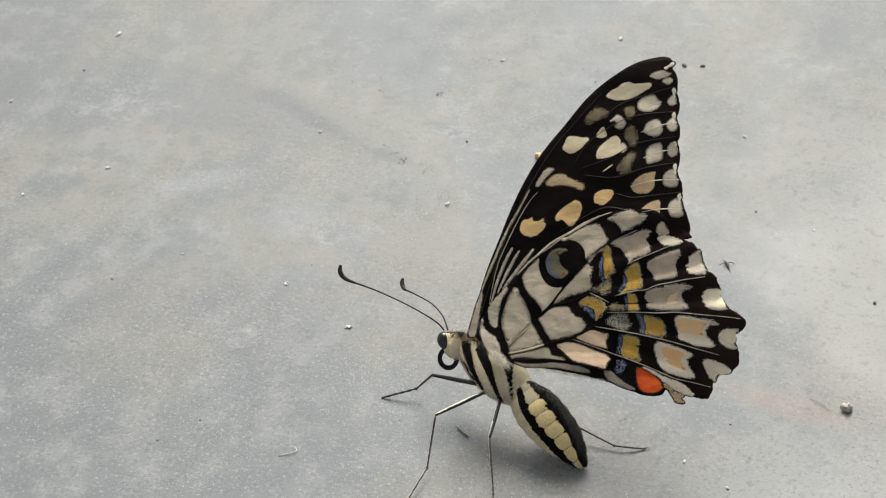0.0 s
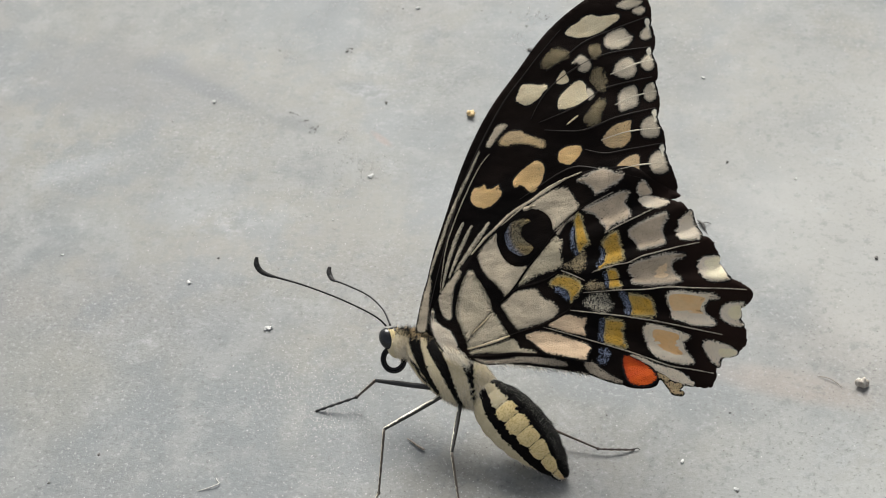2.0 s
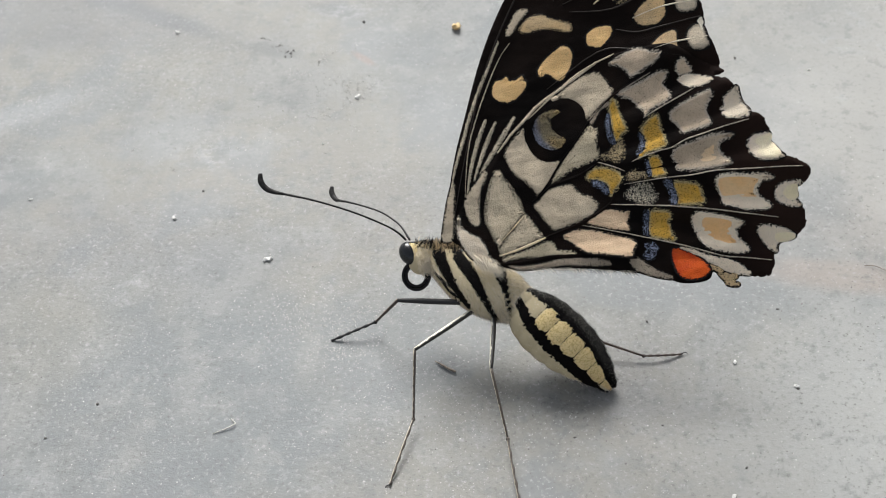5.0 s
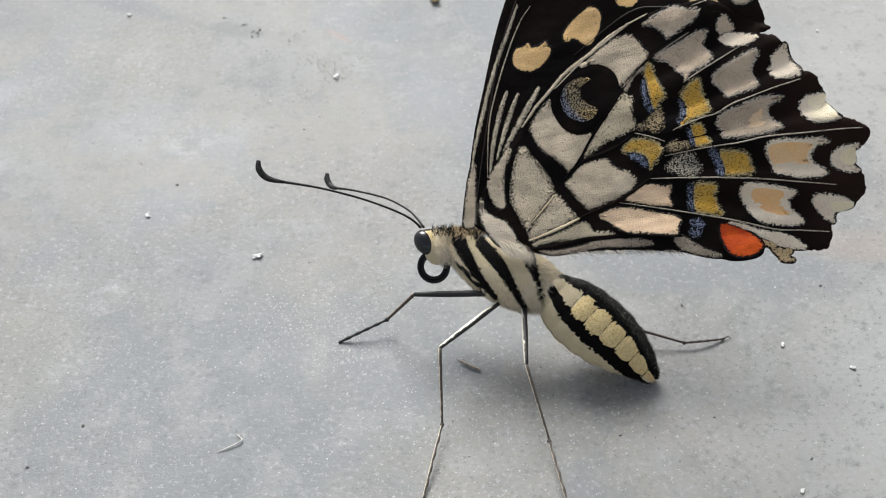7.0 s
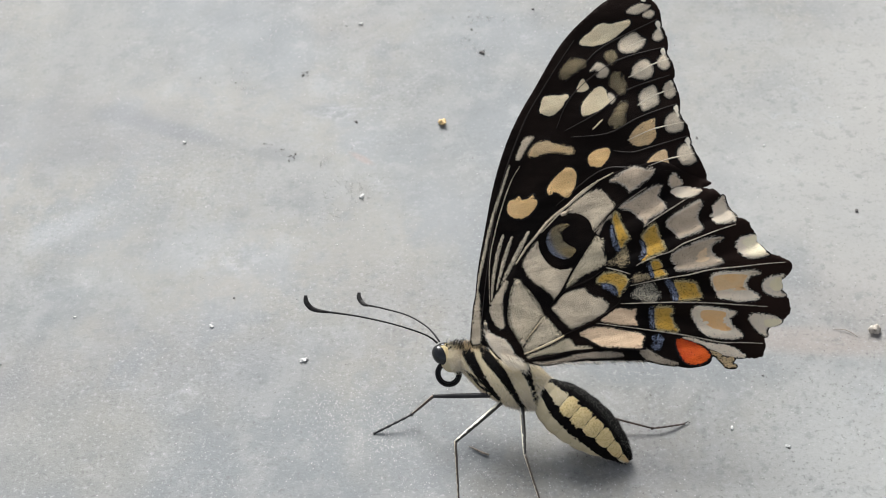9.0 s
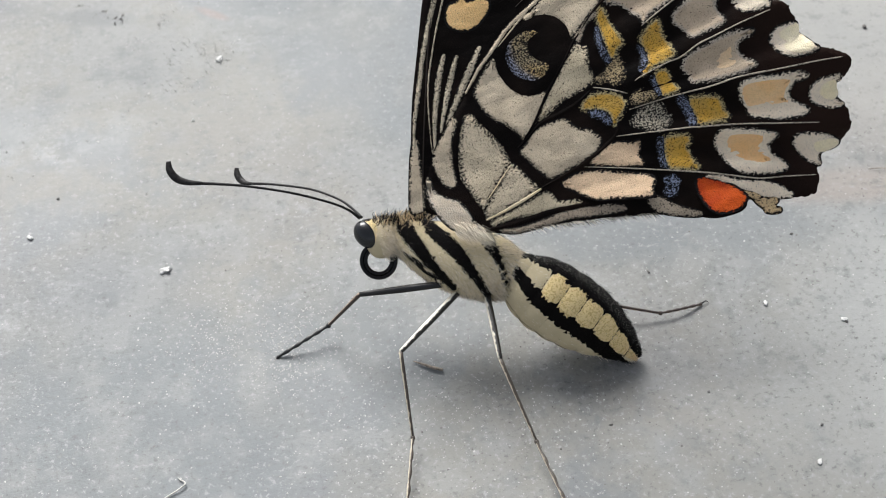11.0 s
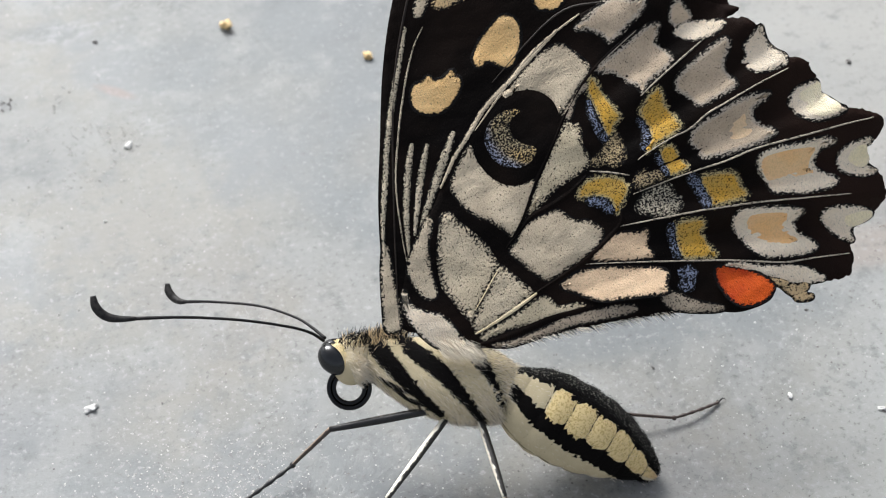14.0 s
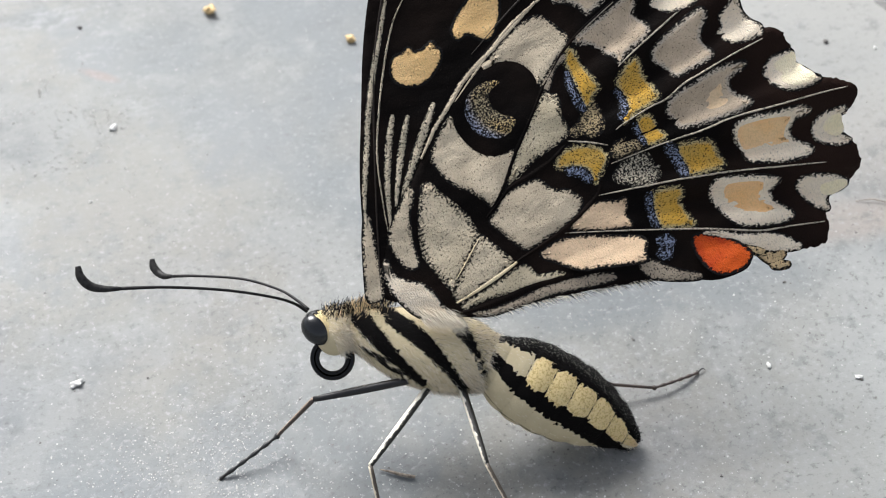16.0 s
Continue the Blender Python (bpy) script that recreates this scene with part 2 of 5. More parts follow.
def cement():
    """Worn, trowelled grey cement: broad cool and warm stains, pale scuffs, flakes, pores and grit; brightened by
    colour to the right.
    """
    k = Nodes("worn_grey_cement", 0.5)
    wander = k.noise(38, 3.0, 0.6)
    split = k.tree.nodes.new("ShaderNodeSeparateXYZ")
    k.put(split.inputs[0], k.coords)
    x, y = split.outputs[0], split.outputs[1]

    def stain_or_light(cx, cy, rx, ry, turn, rough=1.4):
        """1 inside a mark of that place, size and turn, with a torn soft edge; serves stains and painted brightening.
        """
        c, s = math.cos(radians(turn)), math.sin(radians(turn))
        dx, dy = k.calc("SUBTRACT", x, cx * MM), k.calc("SUBTRACT", y, cy * MM)
        a = k.calc("ADD", k.calc("MULTIPLY", dx, c / (rx * MM)), k.calc("MULTIPLY", dy, s / (rx * MM)))
        b = k.calc("ADD", k.calc("MULTIPLY", dx, -s / (ry * MM)), k.calc("MULTIPLY", dy, c / (ry * MM)))
        d = k.calc("SQRT", k.calc("ADD", k.calc("MULTIPLY", a, a), k.calc("MULTIPLY", b, b)))
        return k.step(k.calc("ADD", d, k.calc("MULTIPLY", k.calc("SUBTRACT", wander, 0.5), rough)), 1.1, 0.35)

    stretch = k.scaled(1.05, 0.85, 1.0)
    broad, mid, cloud = k.noise(16, 4.0, 0.6, stretch), k.noise(46, 5.0, 0.62, stretch), k.noise(135, 5.0, 0.65)
    flake, fine, grit = k.noise(430, 5.0, 0.7), k.noise(1500, 4.0, 0.7), k.noise(3600, 2.0, 0.6)
    worn = k.calc("ADD", k.step(k.noise(36, 4.0, 0.6), 0.44, 0.62, 0.0, 0.75), k.step(y, 0.035, -0.01, 0.0, 0.7), clamp=True)
    c = k.mix(k.step(broad, 0.42, 0.58), (0.147, 0.159, 0.163), (0.196, 0.192, 0.174))
    c = k.mix(k.step(mid, 0.50, 0.62, 0.0, 0.80), c, (0.224, 0.228, 0.223))
    c = k.mix(k.step(mid, 0.49, 0.37, 0.0, 0.85), c, (0.130, 0.140, 0.145))
    c = k.mix(k.step(cloud, 0.52, 0.63, 0.0, 0.46), c, (0.232, 0.235, 0.226))
    c = k.mix(k.step(cloud, 0.48, 0.36, 0.0, 0.40), c, (0.122, 0.132, 0.138))
    warm = k.step(y, 0.02, 0.16, 0.0, 0.40)
    c = k.mix(k.calc("MULTIPLY", warm, k.step(k.noise(22, 4.0, 0.6, stretch), 0.40, 0.60)), c, (0.212, 0.200, 0.170))
    c = k.mix(k.step(k.noise(28, 3.0, 0.5, k.scaled(1.0, 1.0, 7.0)), 0.54, 0.70, 0.0, 0.22), c, (0.205, 0.180, 0.160))
    for place, tint, share in (
        ((-70.5, 61, 15, 2.6, -25, 0.7), (0.105, 0.110, 0.116), 0.75),
        ((-80, 66, 8, 3.4, -10, 0.8), (0.106, 0.113, 0.120), 0.6),
        ((-43, 63.5, 7, 2.0, -12, 0.8), (0.106, 0.113, 0.120), 0.6),
        ((-52, 53, 6, 2.0, -15, 0.9), (0.120, 0.126, 0.131), 0.5),
        ((-82, 60, 34, 11, -12), (0.128, 0.137, 0.146), 0.45),
        ((-86, 38, 12, 4.5, 28), (0.279, 0.292, 0.295), 0.4),
        ((-62, 33, 12, 5, 25), (0.213, 0.223, 0.228), 0.5),
        ((-108, 24, 18, 6, 15), (0.213, 0.210, 0.195), 0.5),
        ((33, 6, 15, 3.5, -8), (0.229, 0.172, 0.138), 0.55),
        ((46, 12, 26, 12, -15), (0.213, 0.185, 0.161), 0.5),
        ((-10, 34, 9, 5, 40), (0.205, 0.199, 0.180), 0.4),
        ((-37, 51, 3.2, 0.9, -40), (0.204, 0.148, 0.128), 0.6),
        ((-62, 8, 24, 12, 10), (0.131, 0.140, 0.152), 0.4),
        ((-78, -6, 22, 12, 0), (0.193, 0.189, 0.167), 0.5),
        # lightens the whole right side by colour
        ((74, 46, 66, 74, 0, 0.8), (0.300, 0.294, 0.274), 0.85),
        # paler colour at front right, painted to offset the wings' shade
        ((40, -16, 40, 24, 10, 0.8), (0.285, 0.288, 0.276), 0.75),
    ):
        c = k.mix(k.calc("MULTIPLY", stain_or_light(*place), share), c, tint)
    scuff = k.calc("MULTIPLY", k.step(k.noise(48, 6.0, 0.75, k.scaled(0.8, 1.2, 1.0)), 0.53, 0.68), k.step(flake, 0.42, 0.60))
    c = k.mix(k.calc("MULTIPLY", scuff, 0.68), c, (0.304, 0.311, 0.307))
    c = k.mix(k.step(flake, 0.53, 0.66, 0.0, 0.40), c, (0.114, 0.120, 0.122))
    coarse = k.step(worn, 0.0, 1.0, 0.45, 1.0)
    c = k.mix(k.calc("MULTIPLY", k.step(fine, 0.55, 0.67, 0.0, 0.62), coarse), c, (0.090, 0.090, 0.087))
    c = k.mix(k.calc("MULTIPLY", k.step(fine, 0.45, 0.33, 0.0, 0.74), coarse), c, (0.299, 0.301, 0.292))
    zone = k.calc("MULTIPLY", k.step(k.noise(150, 3.0, 0.6), 0.50, 0.64), worn)
    pores = k.calc("MULTIPLY", k.step(k.noise(2600, 4.0, 0.65), 0.62, 0.68), k.step(zone, 0.0, 1.0, 0.12, 1.0))
    c = k.mix(k.calc("MULTIPLY", pores, 0.6), c, (0.07, 0.07, 0.07))
    sparks = k.calc("MULTIPLY", k.step(k.noise(1500, 4.0, 0.65), 0.60, 0.66), zone)
    k.colour(k.mix(k.calc("MULTIPLY", sparks, 0.55), c, (0.423, 0.425, 0.402)))
    k.put(k.bsdf.inputs["Roughness"], k.step(mid, 0.3, 0.7, 0.44, 0.60))
    k.bsdf.inputs["Specular IOR Level"].default_value = 0.28
    rough = k.calc("ADD", k.calc("MULTIPLY", fine, 0.7), k.calc("ADD", k.calc("MULTIPLY", grit, 0.22), k.calc("MULTIPLY", flake, 0.30)))
    rough = k.calc("MULTIPLY", rough, k.step(worn, 0.0, 1.0, 0.35, 1.15))
    k.bump(k.calc("SUBTRACT", rough, k.calc("MULTIPLY", pores, 0.4)), 0.0006, 0.21)
    return k.mat


CEMENT = cement()
LIME_DUST = simple("pale_lime_dust", (0.50, 0.49, 0.465), (0.28, 0.275, 0.26), 0.8, 3000)
VEIN_BROWN = simple("brown_wing_vein", (0.014, 0.010, 0.008), (0.026, 0.018, 0.013), 0.5, 4000, 0.3, 0.00001)
GRIT_WHITE = simple("white_lime_grit", (0.68, 0.67, 0.64), (0.48, 0.47, 0.45), 0.7, 3000)
GRIT_DARK = simple("dark_dust_grit", (0.075, 0.07, 0.065), (0.14, 0.13, 0.12), 0.8, 3000)
GRIT_SAND = simple("sandy_crumb", (0.78, 0.58, 0.30), (0.62, 0.42, 0.19), 0.7, 2500)
GRIT_GREY = simple("grey_brown_lump", (0.55, 0.50, 0.43), (0.27, 0.225, 0.185), 0.85, 1200)
TWIG = simple("dry_grey_brown_stalk", (0.30, 0.25, 0.20), (0.16, 0.13, 0.10), 0.8, 2500)


def water():
    """Thin still water: the wet cement shows brown-grey at its edge, the film turns cool and pale further in."""
    k = Nodes("still_shallow_water", 0.45)
    edge = k.calc("ADD", k.attr("rim"), k.calc("MULTIPLY", k.calc("SUBTRACT", k.noise(420, 3.0), 0.5), 0.5))
    k.colour(k.mix(k.step(edge, 0.0, 0.95), (0.105, 0.100, 0.090), k.mix(k.noise(60, 3.0), (0.180, 0.195, 0.228), (0.160, 0.175, 0.206))))
    k.bsdf.inputs["Specular IOR Level"].default_value = 0.35
    return k.mat


WATER = water()
WET_RIM = simple("dark_wet_cement_rim", (0.11, 0.105, 0.10), (0.155, 0.15, 0.145), 0.5, 700, 0.4, 0.00005)
FIBRE = simple("pale_dry_fibre", (0.62, 0.60, 0.55), (0.48, 0.46, 0.42), 0.7, 2500)


# ---- helpers for meshes ----
def part(name, bm, material, parent, label="", smooth=True):
    data = bpy.data.meshes.new(name)
    bmesh.ops.recalc_face_normals(bm, faces=bm.faces)
    bm.to_mesh(data)
    bm.free()
    data.materials.append(material)
    if smooth:
        data.shade_smooth()
    ob = new(name, data)
    ob.parent = parent
    return tagged(ob, label)


def rounded(points, cuts=4, closed=True):
    """A smooth curve through the corner points."""
    p, out, n = [Vector(q) for q in points], [], len(points)
    for i in range(n if closed else n - 1):
        if closed:
            a, b, c, d = p[i - 1], p[i], p[(i + 1) % n], p[(i + 2) % n]
        else:
            a, b, c, d = p[max(i - 1, 0)], p[i], p[i + 1], p[min(i + 2, n - 1)]
        for j in range(cuts):
            t = j / cuts
            out.append(0.5 * (2 * b + (c - a) * t + (2 * a - 5 * b + 4 * c - d) * t * t + (3 * b - a - 3 * c + d) * t**3))
    return out if closed else out + [p[-1]]


def ease(x):
    x = min(max(x, 0.0), 1.0)
    return x * x * (3 - 2 * x)


RAYS = ((13, -2, -0.368), (16.3, 0, -0.267), (18.7, 2.2, -0.10), (19.6, 4.2, 0.171), (20, 8.4, 0.20), (18.8, 12.2, 0.36))


def bend(u, v):
    """How far the closed wing bends away from its plane, in mm, and how it sags between its outer veins."""
    lines = [v0 + slope * (u - u0) for u0, v0, slope in RAYS]
    sag = 0.0
    for low, high in zip(lines, lines[1:]):
        if low < v < high:
            f = (v - low) / (high - low)
            fold = ease((f - 0.22) / 0.24) * (1 - ease((f - 0.5) / 0.5)) + 0.5 * math.sin(math.pi * f)
            sag = -0.6 * fold * min(1.0, (high - low) / 4.2) * ease((u - 15) / 8)
    wave = 0.13 * math.sin(0.9 * v + 0.25 * u) * ease((u - 8) / 12) * ease((v - 10) / 4)
    return -2.2 * ease((u - 10) / 24) * ease((3 - v) / 14) - 0.45 * ease((u + 3) / 10) - 0.5 * ease((v - 4) / 16) + wave + sag


def turned_left(points):
    area = sum(a.x * b.y - b.x * a.y for a, b in zip(points, points[1:] + points[:1])) / 2
    return (points, area) if area > 0 else (points[::-1], -area)


def offset(points, d):
    """The closed outline moved outwards by d (inwards if negative)."""
    out, n = [], len(points)
    for i, p in enumerate(points):
        way = (points[(i + 1) % n] - points[i - 1]).normalized()
        out.append(p + Vector((way.y, -way.x)) * d)
    return out


def at(u, v, n):
    return Vector((u, v, n)) * MM


def patch(wing, name, material, layer, points, curl=0.0, start=0.0):
    """A patch of coloured scales that lies on a wing, low at its rim; curl lifts what lies further than start below its top."""
    line, area = turned_left(rounded([Vector(q) for q in points]))
    length = sum((a - b).length for a, b in zip(line, line[1:] + line[:1]))
    loose = name in ("yellow_spot", "blue_spot", "dusty_patch", "eyespot_crescent", "dim_patch", "peppered_patch")
    inset = min(0.62 if loose else 0.42, (0.62 if loose else 0.55) * area / length)
    high = 0.045 + 0.03 * layer
    brow = max(q.y for q in line)
    rings = [(offset(line, 0.26), 0.004 + 0.03 * (layer - 1), 0.0), (offset(line, -inset * 0.45), high, 0.62), (offset(line, -inset), high + 0.008, 1.0)]
    bm = bmesh.new()
    rim = bm.verts.layers.float.new("rim")
    rows = []
    for ring, up, value in rings:
        rows.append([])
        for q in ring:
            vert = bm.verts.new(at(q.x, q.y, wing["front"] + bend(q.x, q.y) + up))
            vert[rim] = value
            rows[-1].append(vert)
    for vert in (vert for row in rows for vert in row):
        vert.co.z += curl * max(brow * MM - vert.co.y - start * MM, 0.0)
    n = len(line)
    for low, top in zip(rows, rows[1:]):
        for i in range(n):
            bm.faces.new((low[i], low[(i + 1) % n], top[(i + 1) % n], top[i]))
    ring = rings[-1][0]
    xs, ys = [p.x for p in ring], [p.y for p in ring]
    net = [Vector((x * 0.5, y * 0.5)) for x in range(int(min(xs) / 0.5) - 1, int(max(xs) / 0.5) + 2) for y in range(int(min(ys) / 0.5) - 1, int(max(ys) / 0.5) + 2)]
    net = [q for q in net if min((q - p).length for p in ring) > 0.22]
    verts, _, faces, origins, *_ = delaunay_2d_cdt(ring + net, [(i, (i + 1) % n) for i in range(n)], [], 1, 1e-5)
    made = []
    for q, whence in zip(verts, origins):
        if whence and min(whence) < n:
            made.append(rows[-1][min(whence)])
        else:
            rise = curl * max(brow - q.y - start, 0.0)
            vert = bm.verts.new(at(q.x, q.y, wing["front"] + bend(q.x, q.y) + high + 0.012 + rise))
            vert[rim] = 1.0
            made.append(vert)
    for f in faces:
        corner = [made[i] for i in f]
        if len(set(corner)) == 3 and bm.faces.get(corner) is None:
            bm.faces.new(corner)
    bmesh.ops.delete(bm, geom=[v for v in bm.verts if not v.link_faces], context="VERTS")
    return part(name, bm, material, wing)


def vein(wing, material, width, points):
    """A raised vein or narrow stripe along a wing, tapered to its ends."""
    line = rounded([Vector(q) for q in points], 5, False)
    bm = bmesh.new()
    rim = bm.verts.layers.float.new("rim")
    rows = []
    for i, p in enumerate(line):
        way = (line[min(i + 1, len(line) - 1)] - line[max(i - 1, 0)]).normalized()
        side = Vector((-way.y, way.x))
        w = width * (0.16 + 0.84 * math.sin(math.pi * (0.05 + 0.84 * i / (len(line) - 1))) ** 0.7)
        low = min(0.35 * w, 0.06)
        rows.append([])
        for s, up, value in ((-1.35, 0.0, 0.0), (-0.5, 0.06 + 0.5 * low, 0.72), (0, 0.06 + low, 0.8), (0.5, 0.06 + 0.5 * low, 0.72), (1.35, 0.0, 0.0)):
            q = p + side * (s * w / 2)
            vert = bm.verts.new(at(q.x, q.y, wing["front"] + bend(q.x, q.y) + up))
            vert[rim] = value
            rows[-1].append(vert)
    for a, b in zip(rows, rows[1:]):
        for i in range(4):
            bm.faces.new((a[i], a[i + 1], b[i + 1], b[i]))
    return part("vein", bm, material, wing)


def membrane(name, outline, front, thick, parent, label=""):
    """The black sheet of a wing, with a scalloped edge and a real thickness."""
    line, _ = turned_left(rounded([Vector(q) for q in outline], 5))
    line = [p + Vector((noise.noise(Vector((p.x * 3.1, p.y * 3.1, 1.0))), noise.noise(Vector((p.x * 3.1, p.y * 3.1, 7.0))))) * 0.17 * ease((p.x - 27) / 4) for p in line]
    n = len(line)
    xs, ys = [p.x for p in line], [p.y for p in line]
    net = [Vector((x * 0.55, y * 0.55)) for x in range(int(min(xs) / 0.55), int(max(xs) / 0.55) + 1) for y in range(int(min(ys) / 0.55), int(max(ys) / 0.55) + 1)]
    net = [q for q in net if min((q - p).length for p in line) > 0.28]
    verts, _, faces, *_ = delaunay_2d_cdt(line + net, [(i, (i + 1) % n) for i in range(n)], [], 1, 1e-5)
    bm = bmesh.new()
    top = [bm.verts.new(at(q.x, q.y, front + bend(q.x, q.y))) for q in verts]
    low = [bm.verts.new(at(q.x, q.y, front + bend(q.x, q.y) - thick)) for q in verts]
    for f in faces:
        bm.faces.new([top[i] for i in f])
        bm.faces.new([low[i] for i in reversed(f)])
    twin = dict(zip(top, low))
    for e in [e for e in bm.edges if e.is_boundary and e.verts[0] in twin and e.verts[1] in twin]:
        p, q = e.verts
        bm.faces.new((p, q, twin[q], twin[p]))
    bmesh.ops.delete(bm, geom=[v for v in bm.verts if not v.link_faces], context="VERTS")
    ob = part(name, bm, BLACK, parent, label)
    ob["front"] = front
    return ob


def tube(points, radii, sides=10, cuts=4, flat=1.0, rings=None):
    """A closed round limb through the points; the radius glides from point to point."""
    line = rounded([Vector((*p, r)) for p, r in zip(points, radii)], cuts, False)
    bm, rows, up = bmesh.new(), [], Vector((0, 0, 1))
    face_side = bm.verts.layers.float.new("side")
    for i, q in enumerate(line):
        way = (line[min(i + 1, len(line) - 1)].to_3d() - line[max(i - 1, 0)].to_3d()).normalized()
        side = way.cross(up).normalized() if abs(way.dot(up)) < 0.98 else way.cross(Vector((1, 0, 0))).normalized()
        over = side.cross(way)
        r = max(q.w, 0.004)
        rows.append([bm.verts.new((q.to_3d() + (side * math.cos(a) + over * flat * math.sin(a)) * r) * MM) for a in (2 * math.pi * j / sides for j in range(sides))])
        for j, vert in enumerate(rows[-1]):
            vert[face_side] = 0.5 + 0.5 * math.cos(2 * math.pi * j / sides + 0.6)
    for a, b in zip(rows, rows[1:]):
        for j in range(sides):
            bm.faces.new((a[j], a[(j + 1) % sides], b[(j + 1) % sides], b[j]))
    bm.faces.new(rows[0]), bm.faces.new(rows[-1])
    return bm


def egg(centre, radii, turn=0.0, rings=24, sides=32):
    """A smooth egg in the wing's frame, turned in the wing's plane."""
    bm = bmesh.new()
    bmesh.ops.create_uvsphere(bm, u_segments=sides, v_segments=rings, radius=1.0)
    m = Matrix.Translation(Vector(centre) * MM) @ Matrix.Rotation(turn, 4, "Z") @ Matrix.Diagonal((*(Vector(radii) * MM), 1))
    bmesh.ops.transform(bm, matrix=m, verts=bm.verts)
    return bm


def mark(bm, **rules):
    """Gives every vertex its pattern values from rules on (u, v, n) in mm."""
    layers = {name: bm.verts.layers.float.new(name) for name in rules}
    for vert in bm.verts:
        u, v, n = vert.co / MM
        for name, rule in rules.items():
            vert[layers[name]] = rule(u, v, n)
    return bm


# ---- the floor ----
def flat_floor():
    bm = bmesh.new()
    near = [-30.0, -3.0, -0.6, -0.2, 0.2, 0.6, 3.0, 30.0]
    grid = [[bm.verts.new((x, y, 0.0)) for x in near] for y in near]
    for a, b in zip(grid, grid[1:]):
        for i in range(len(near) - 1):
            bm.faces.new((a[i], a[i + 1], b[i + 1], b[i]))
    ob = part("floor", bm, CEMENT, None, "worn grey cement floor with pale scuffs and grit")
    return tagged(ob, category="floor", kind="structure")


flat_floor()

# ---- the butterfly: built in the frame of its closed wings (u outwards, v up the wing, n towards the viewer) ----
butterfly = new("butterfly")
butterfly.matrix_world = Matrix(((0.9677, -0.1870, -0.1692, -14.37 * MM), (0.0061, 0.6881, -0.7256, -3.13 * MM), (0.2522, 0.7011, 0.6670, 16.79 * MM), (0, 0, 0, 1)))
cam.data.dof.use_dof, cam.data.dof.focus_object, cam.data.dof.aperture_fstop = True, butterfly, 68.0
tagged(butterfly, "black and cream spotted butterfly with closed wings standing on cement", "butterfly")

FORE_OUTLINE = []
FORE_OUTLINE += [(-3.2, 0.4), (-2.1, 4.5), (-0.6, 8.8), (1.3, 13.1), (3.6, 18.2), (6.1, 22.6), (9, 26.5), (12.8, 30.4), (17.5, 35), (22.1, 37.7), (24.8, 38.8), (27.4, 39.2)]
FORE_OUTLINE += [(29.2, 39.1), (30, 38.4), (29.9, 37.6), (30.4, 36.7), (30.7, 35.7), (30.7, 34.4), (30.4, 33.6), (30.7, 33), (30.8, 31.5), (30.5, 30.4), (30.2, 29.9), (30.7, 28.8)]
FORE_OUTLINE += [(30.7, 27.3), (30.3, 26.4), (30.2, 25.5), (30.5, 24.8), (30.5, 23.3), (30.1, 22.4), (30.3, 21.4), (30.7, 20.3), (30.7, 18.6), (30.6, 18), (30.7, 17.2), (31, 16.3)]
FORE_OUTLINE += [(31.4, 14.8), (31.5, 13.3), (31, 12.4), (29, 11.1), (22.9, 9.4), (15.7, 6.4), (8.3, 2.4), (0.9, -1.6), (-1.9, -1.9)]
HIND_OUTLINE = []
HIND_OUTLINE += [(18, 16.2), (20.7, 16.8), (23.7, 16.9), (26.1, 16.7), (27.7, 15.8), (29.1, 14.4), (30.6, 13.3), (31.9, 12.5), (31.5, 12.1), (30.8, 12), (32.1, 11.5), (32.6, 10.7)]
HIND_OUTLINE += [(32.7, 10.1), (32.6, 9.2), (33.1, 8.4), (33.9, 7.5), (34.7, 7), (35.4, 6.3), (35.4, 5.7), (35.7, 5), (35.4, 4.6), (35.5, 3.7), (36, 2.8), (36.7, 1.9)]
HIND_OUTLINE += [(37.7, 1.4), (38.5, 0.8), (39.2, 0.2), (39.4, -0.4), (39.1, -0.9), (38.6, -1.5), (37.8, -1.6), (37.4, -1.9), (37.1, -2.5), (37, -3.4), (37.6, -3.8), (37.8, -4.3)]
HIND_OUTLINE += [(37.9, -5), (37.8, -6), (37.4, -6.6), (36.7, -7.1), (36.1, -7.2), (34.4, -7.4), (33.7, -8.3), (33.9, -8.7), (33.6, -9.1), (33.7, -9.8), (33.3, -10.5), (32.9, -11.2)]
HIND_OUTLINE += [(32.1, -11.2), (31.2, -11.1), (29.3, -10.6), (27.6, -9.7), (26.7, -9.8), (26.3, -10.4), (25.6, -10.7), (24.2, -10.7), (22.8, -10.4), (21.1, -9.5), (19.3, -8.8), (17.5, -8.3)]
HIND_OUTLINE += [(15.7, -7.8), (13.4, -7.2), (11.1, -6.8), (8.7, -6.4), (6.3, -6.1), (4.4, -5.8), (2.5, -5.1), (0.6, -4.3), (-0.7, -3.3), (-1.4, -0.9), (-1.5, 0.9), (-1.1, 2.2)]
HIND_OUTLINE += [(-0.3, 3.2), (0.8, 4.5), (2.8, 6.4), (4.4, 7.9), (5.3, 8.9), (7.2, 10.3), (9.3, 11.9), (12.1, 13.8), (14, 14.9), (15.8, 15.6)]

forewing = membrane("forewing", FORE_OUTLINE, -0.10, 0.07, butterfly, "black forewing with cream spots and scalloped edge")
hindwing = membrane("hindwing", HIND_OUTLINE, 0.0, 0.07, butterfly, "pale and black hindwing with eyespot and torn edge")


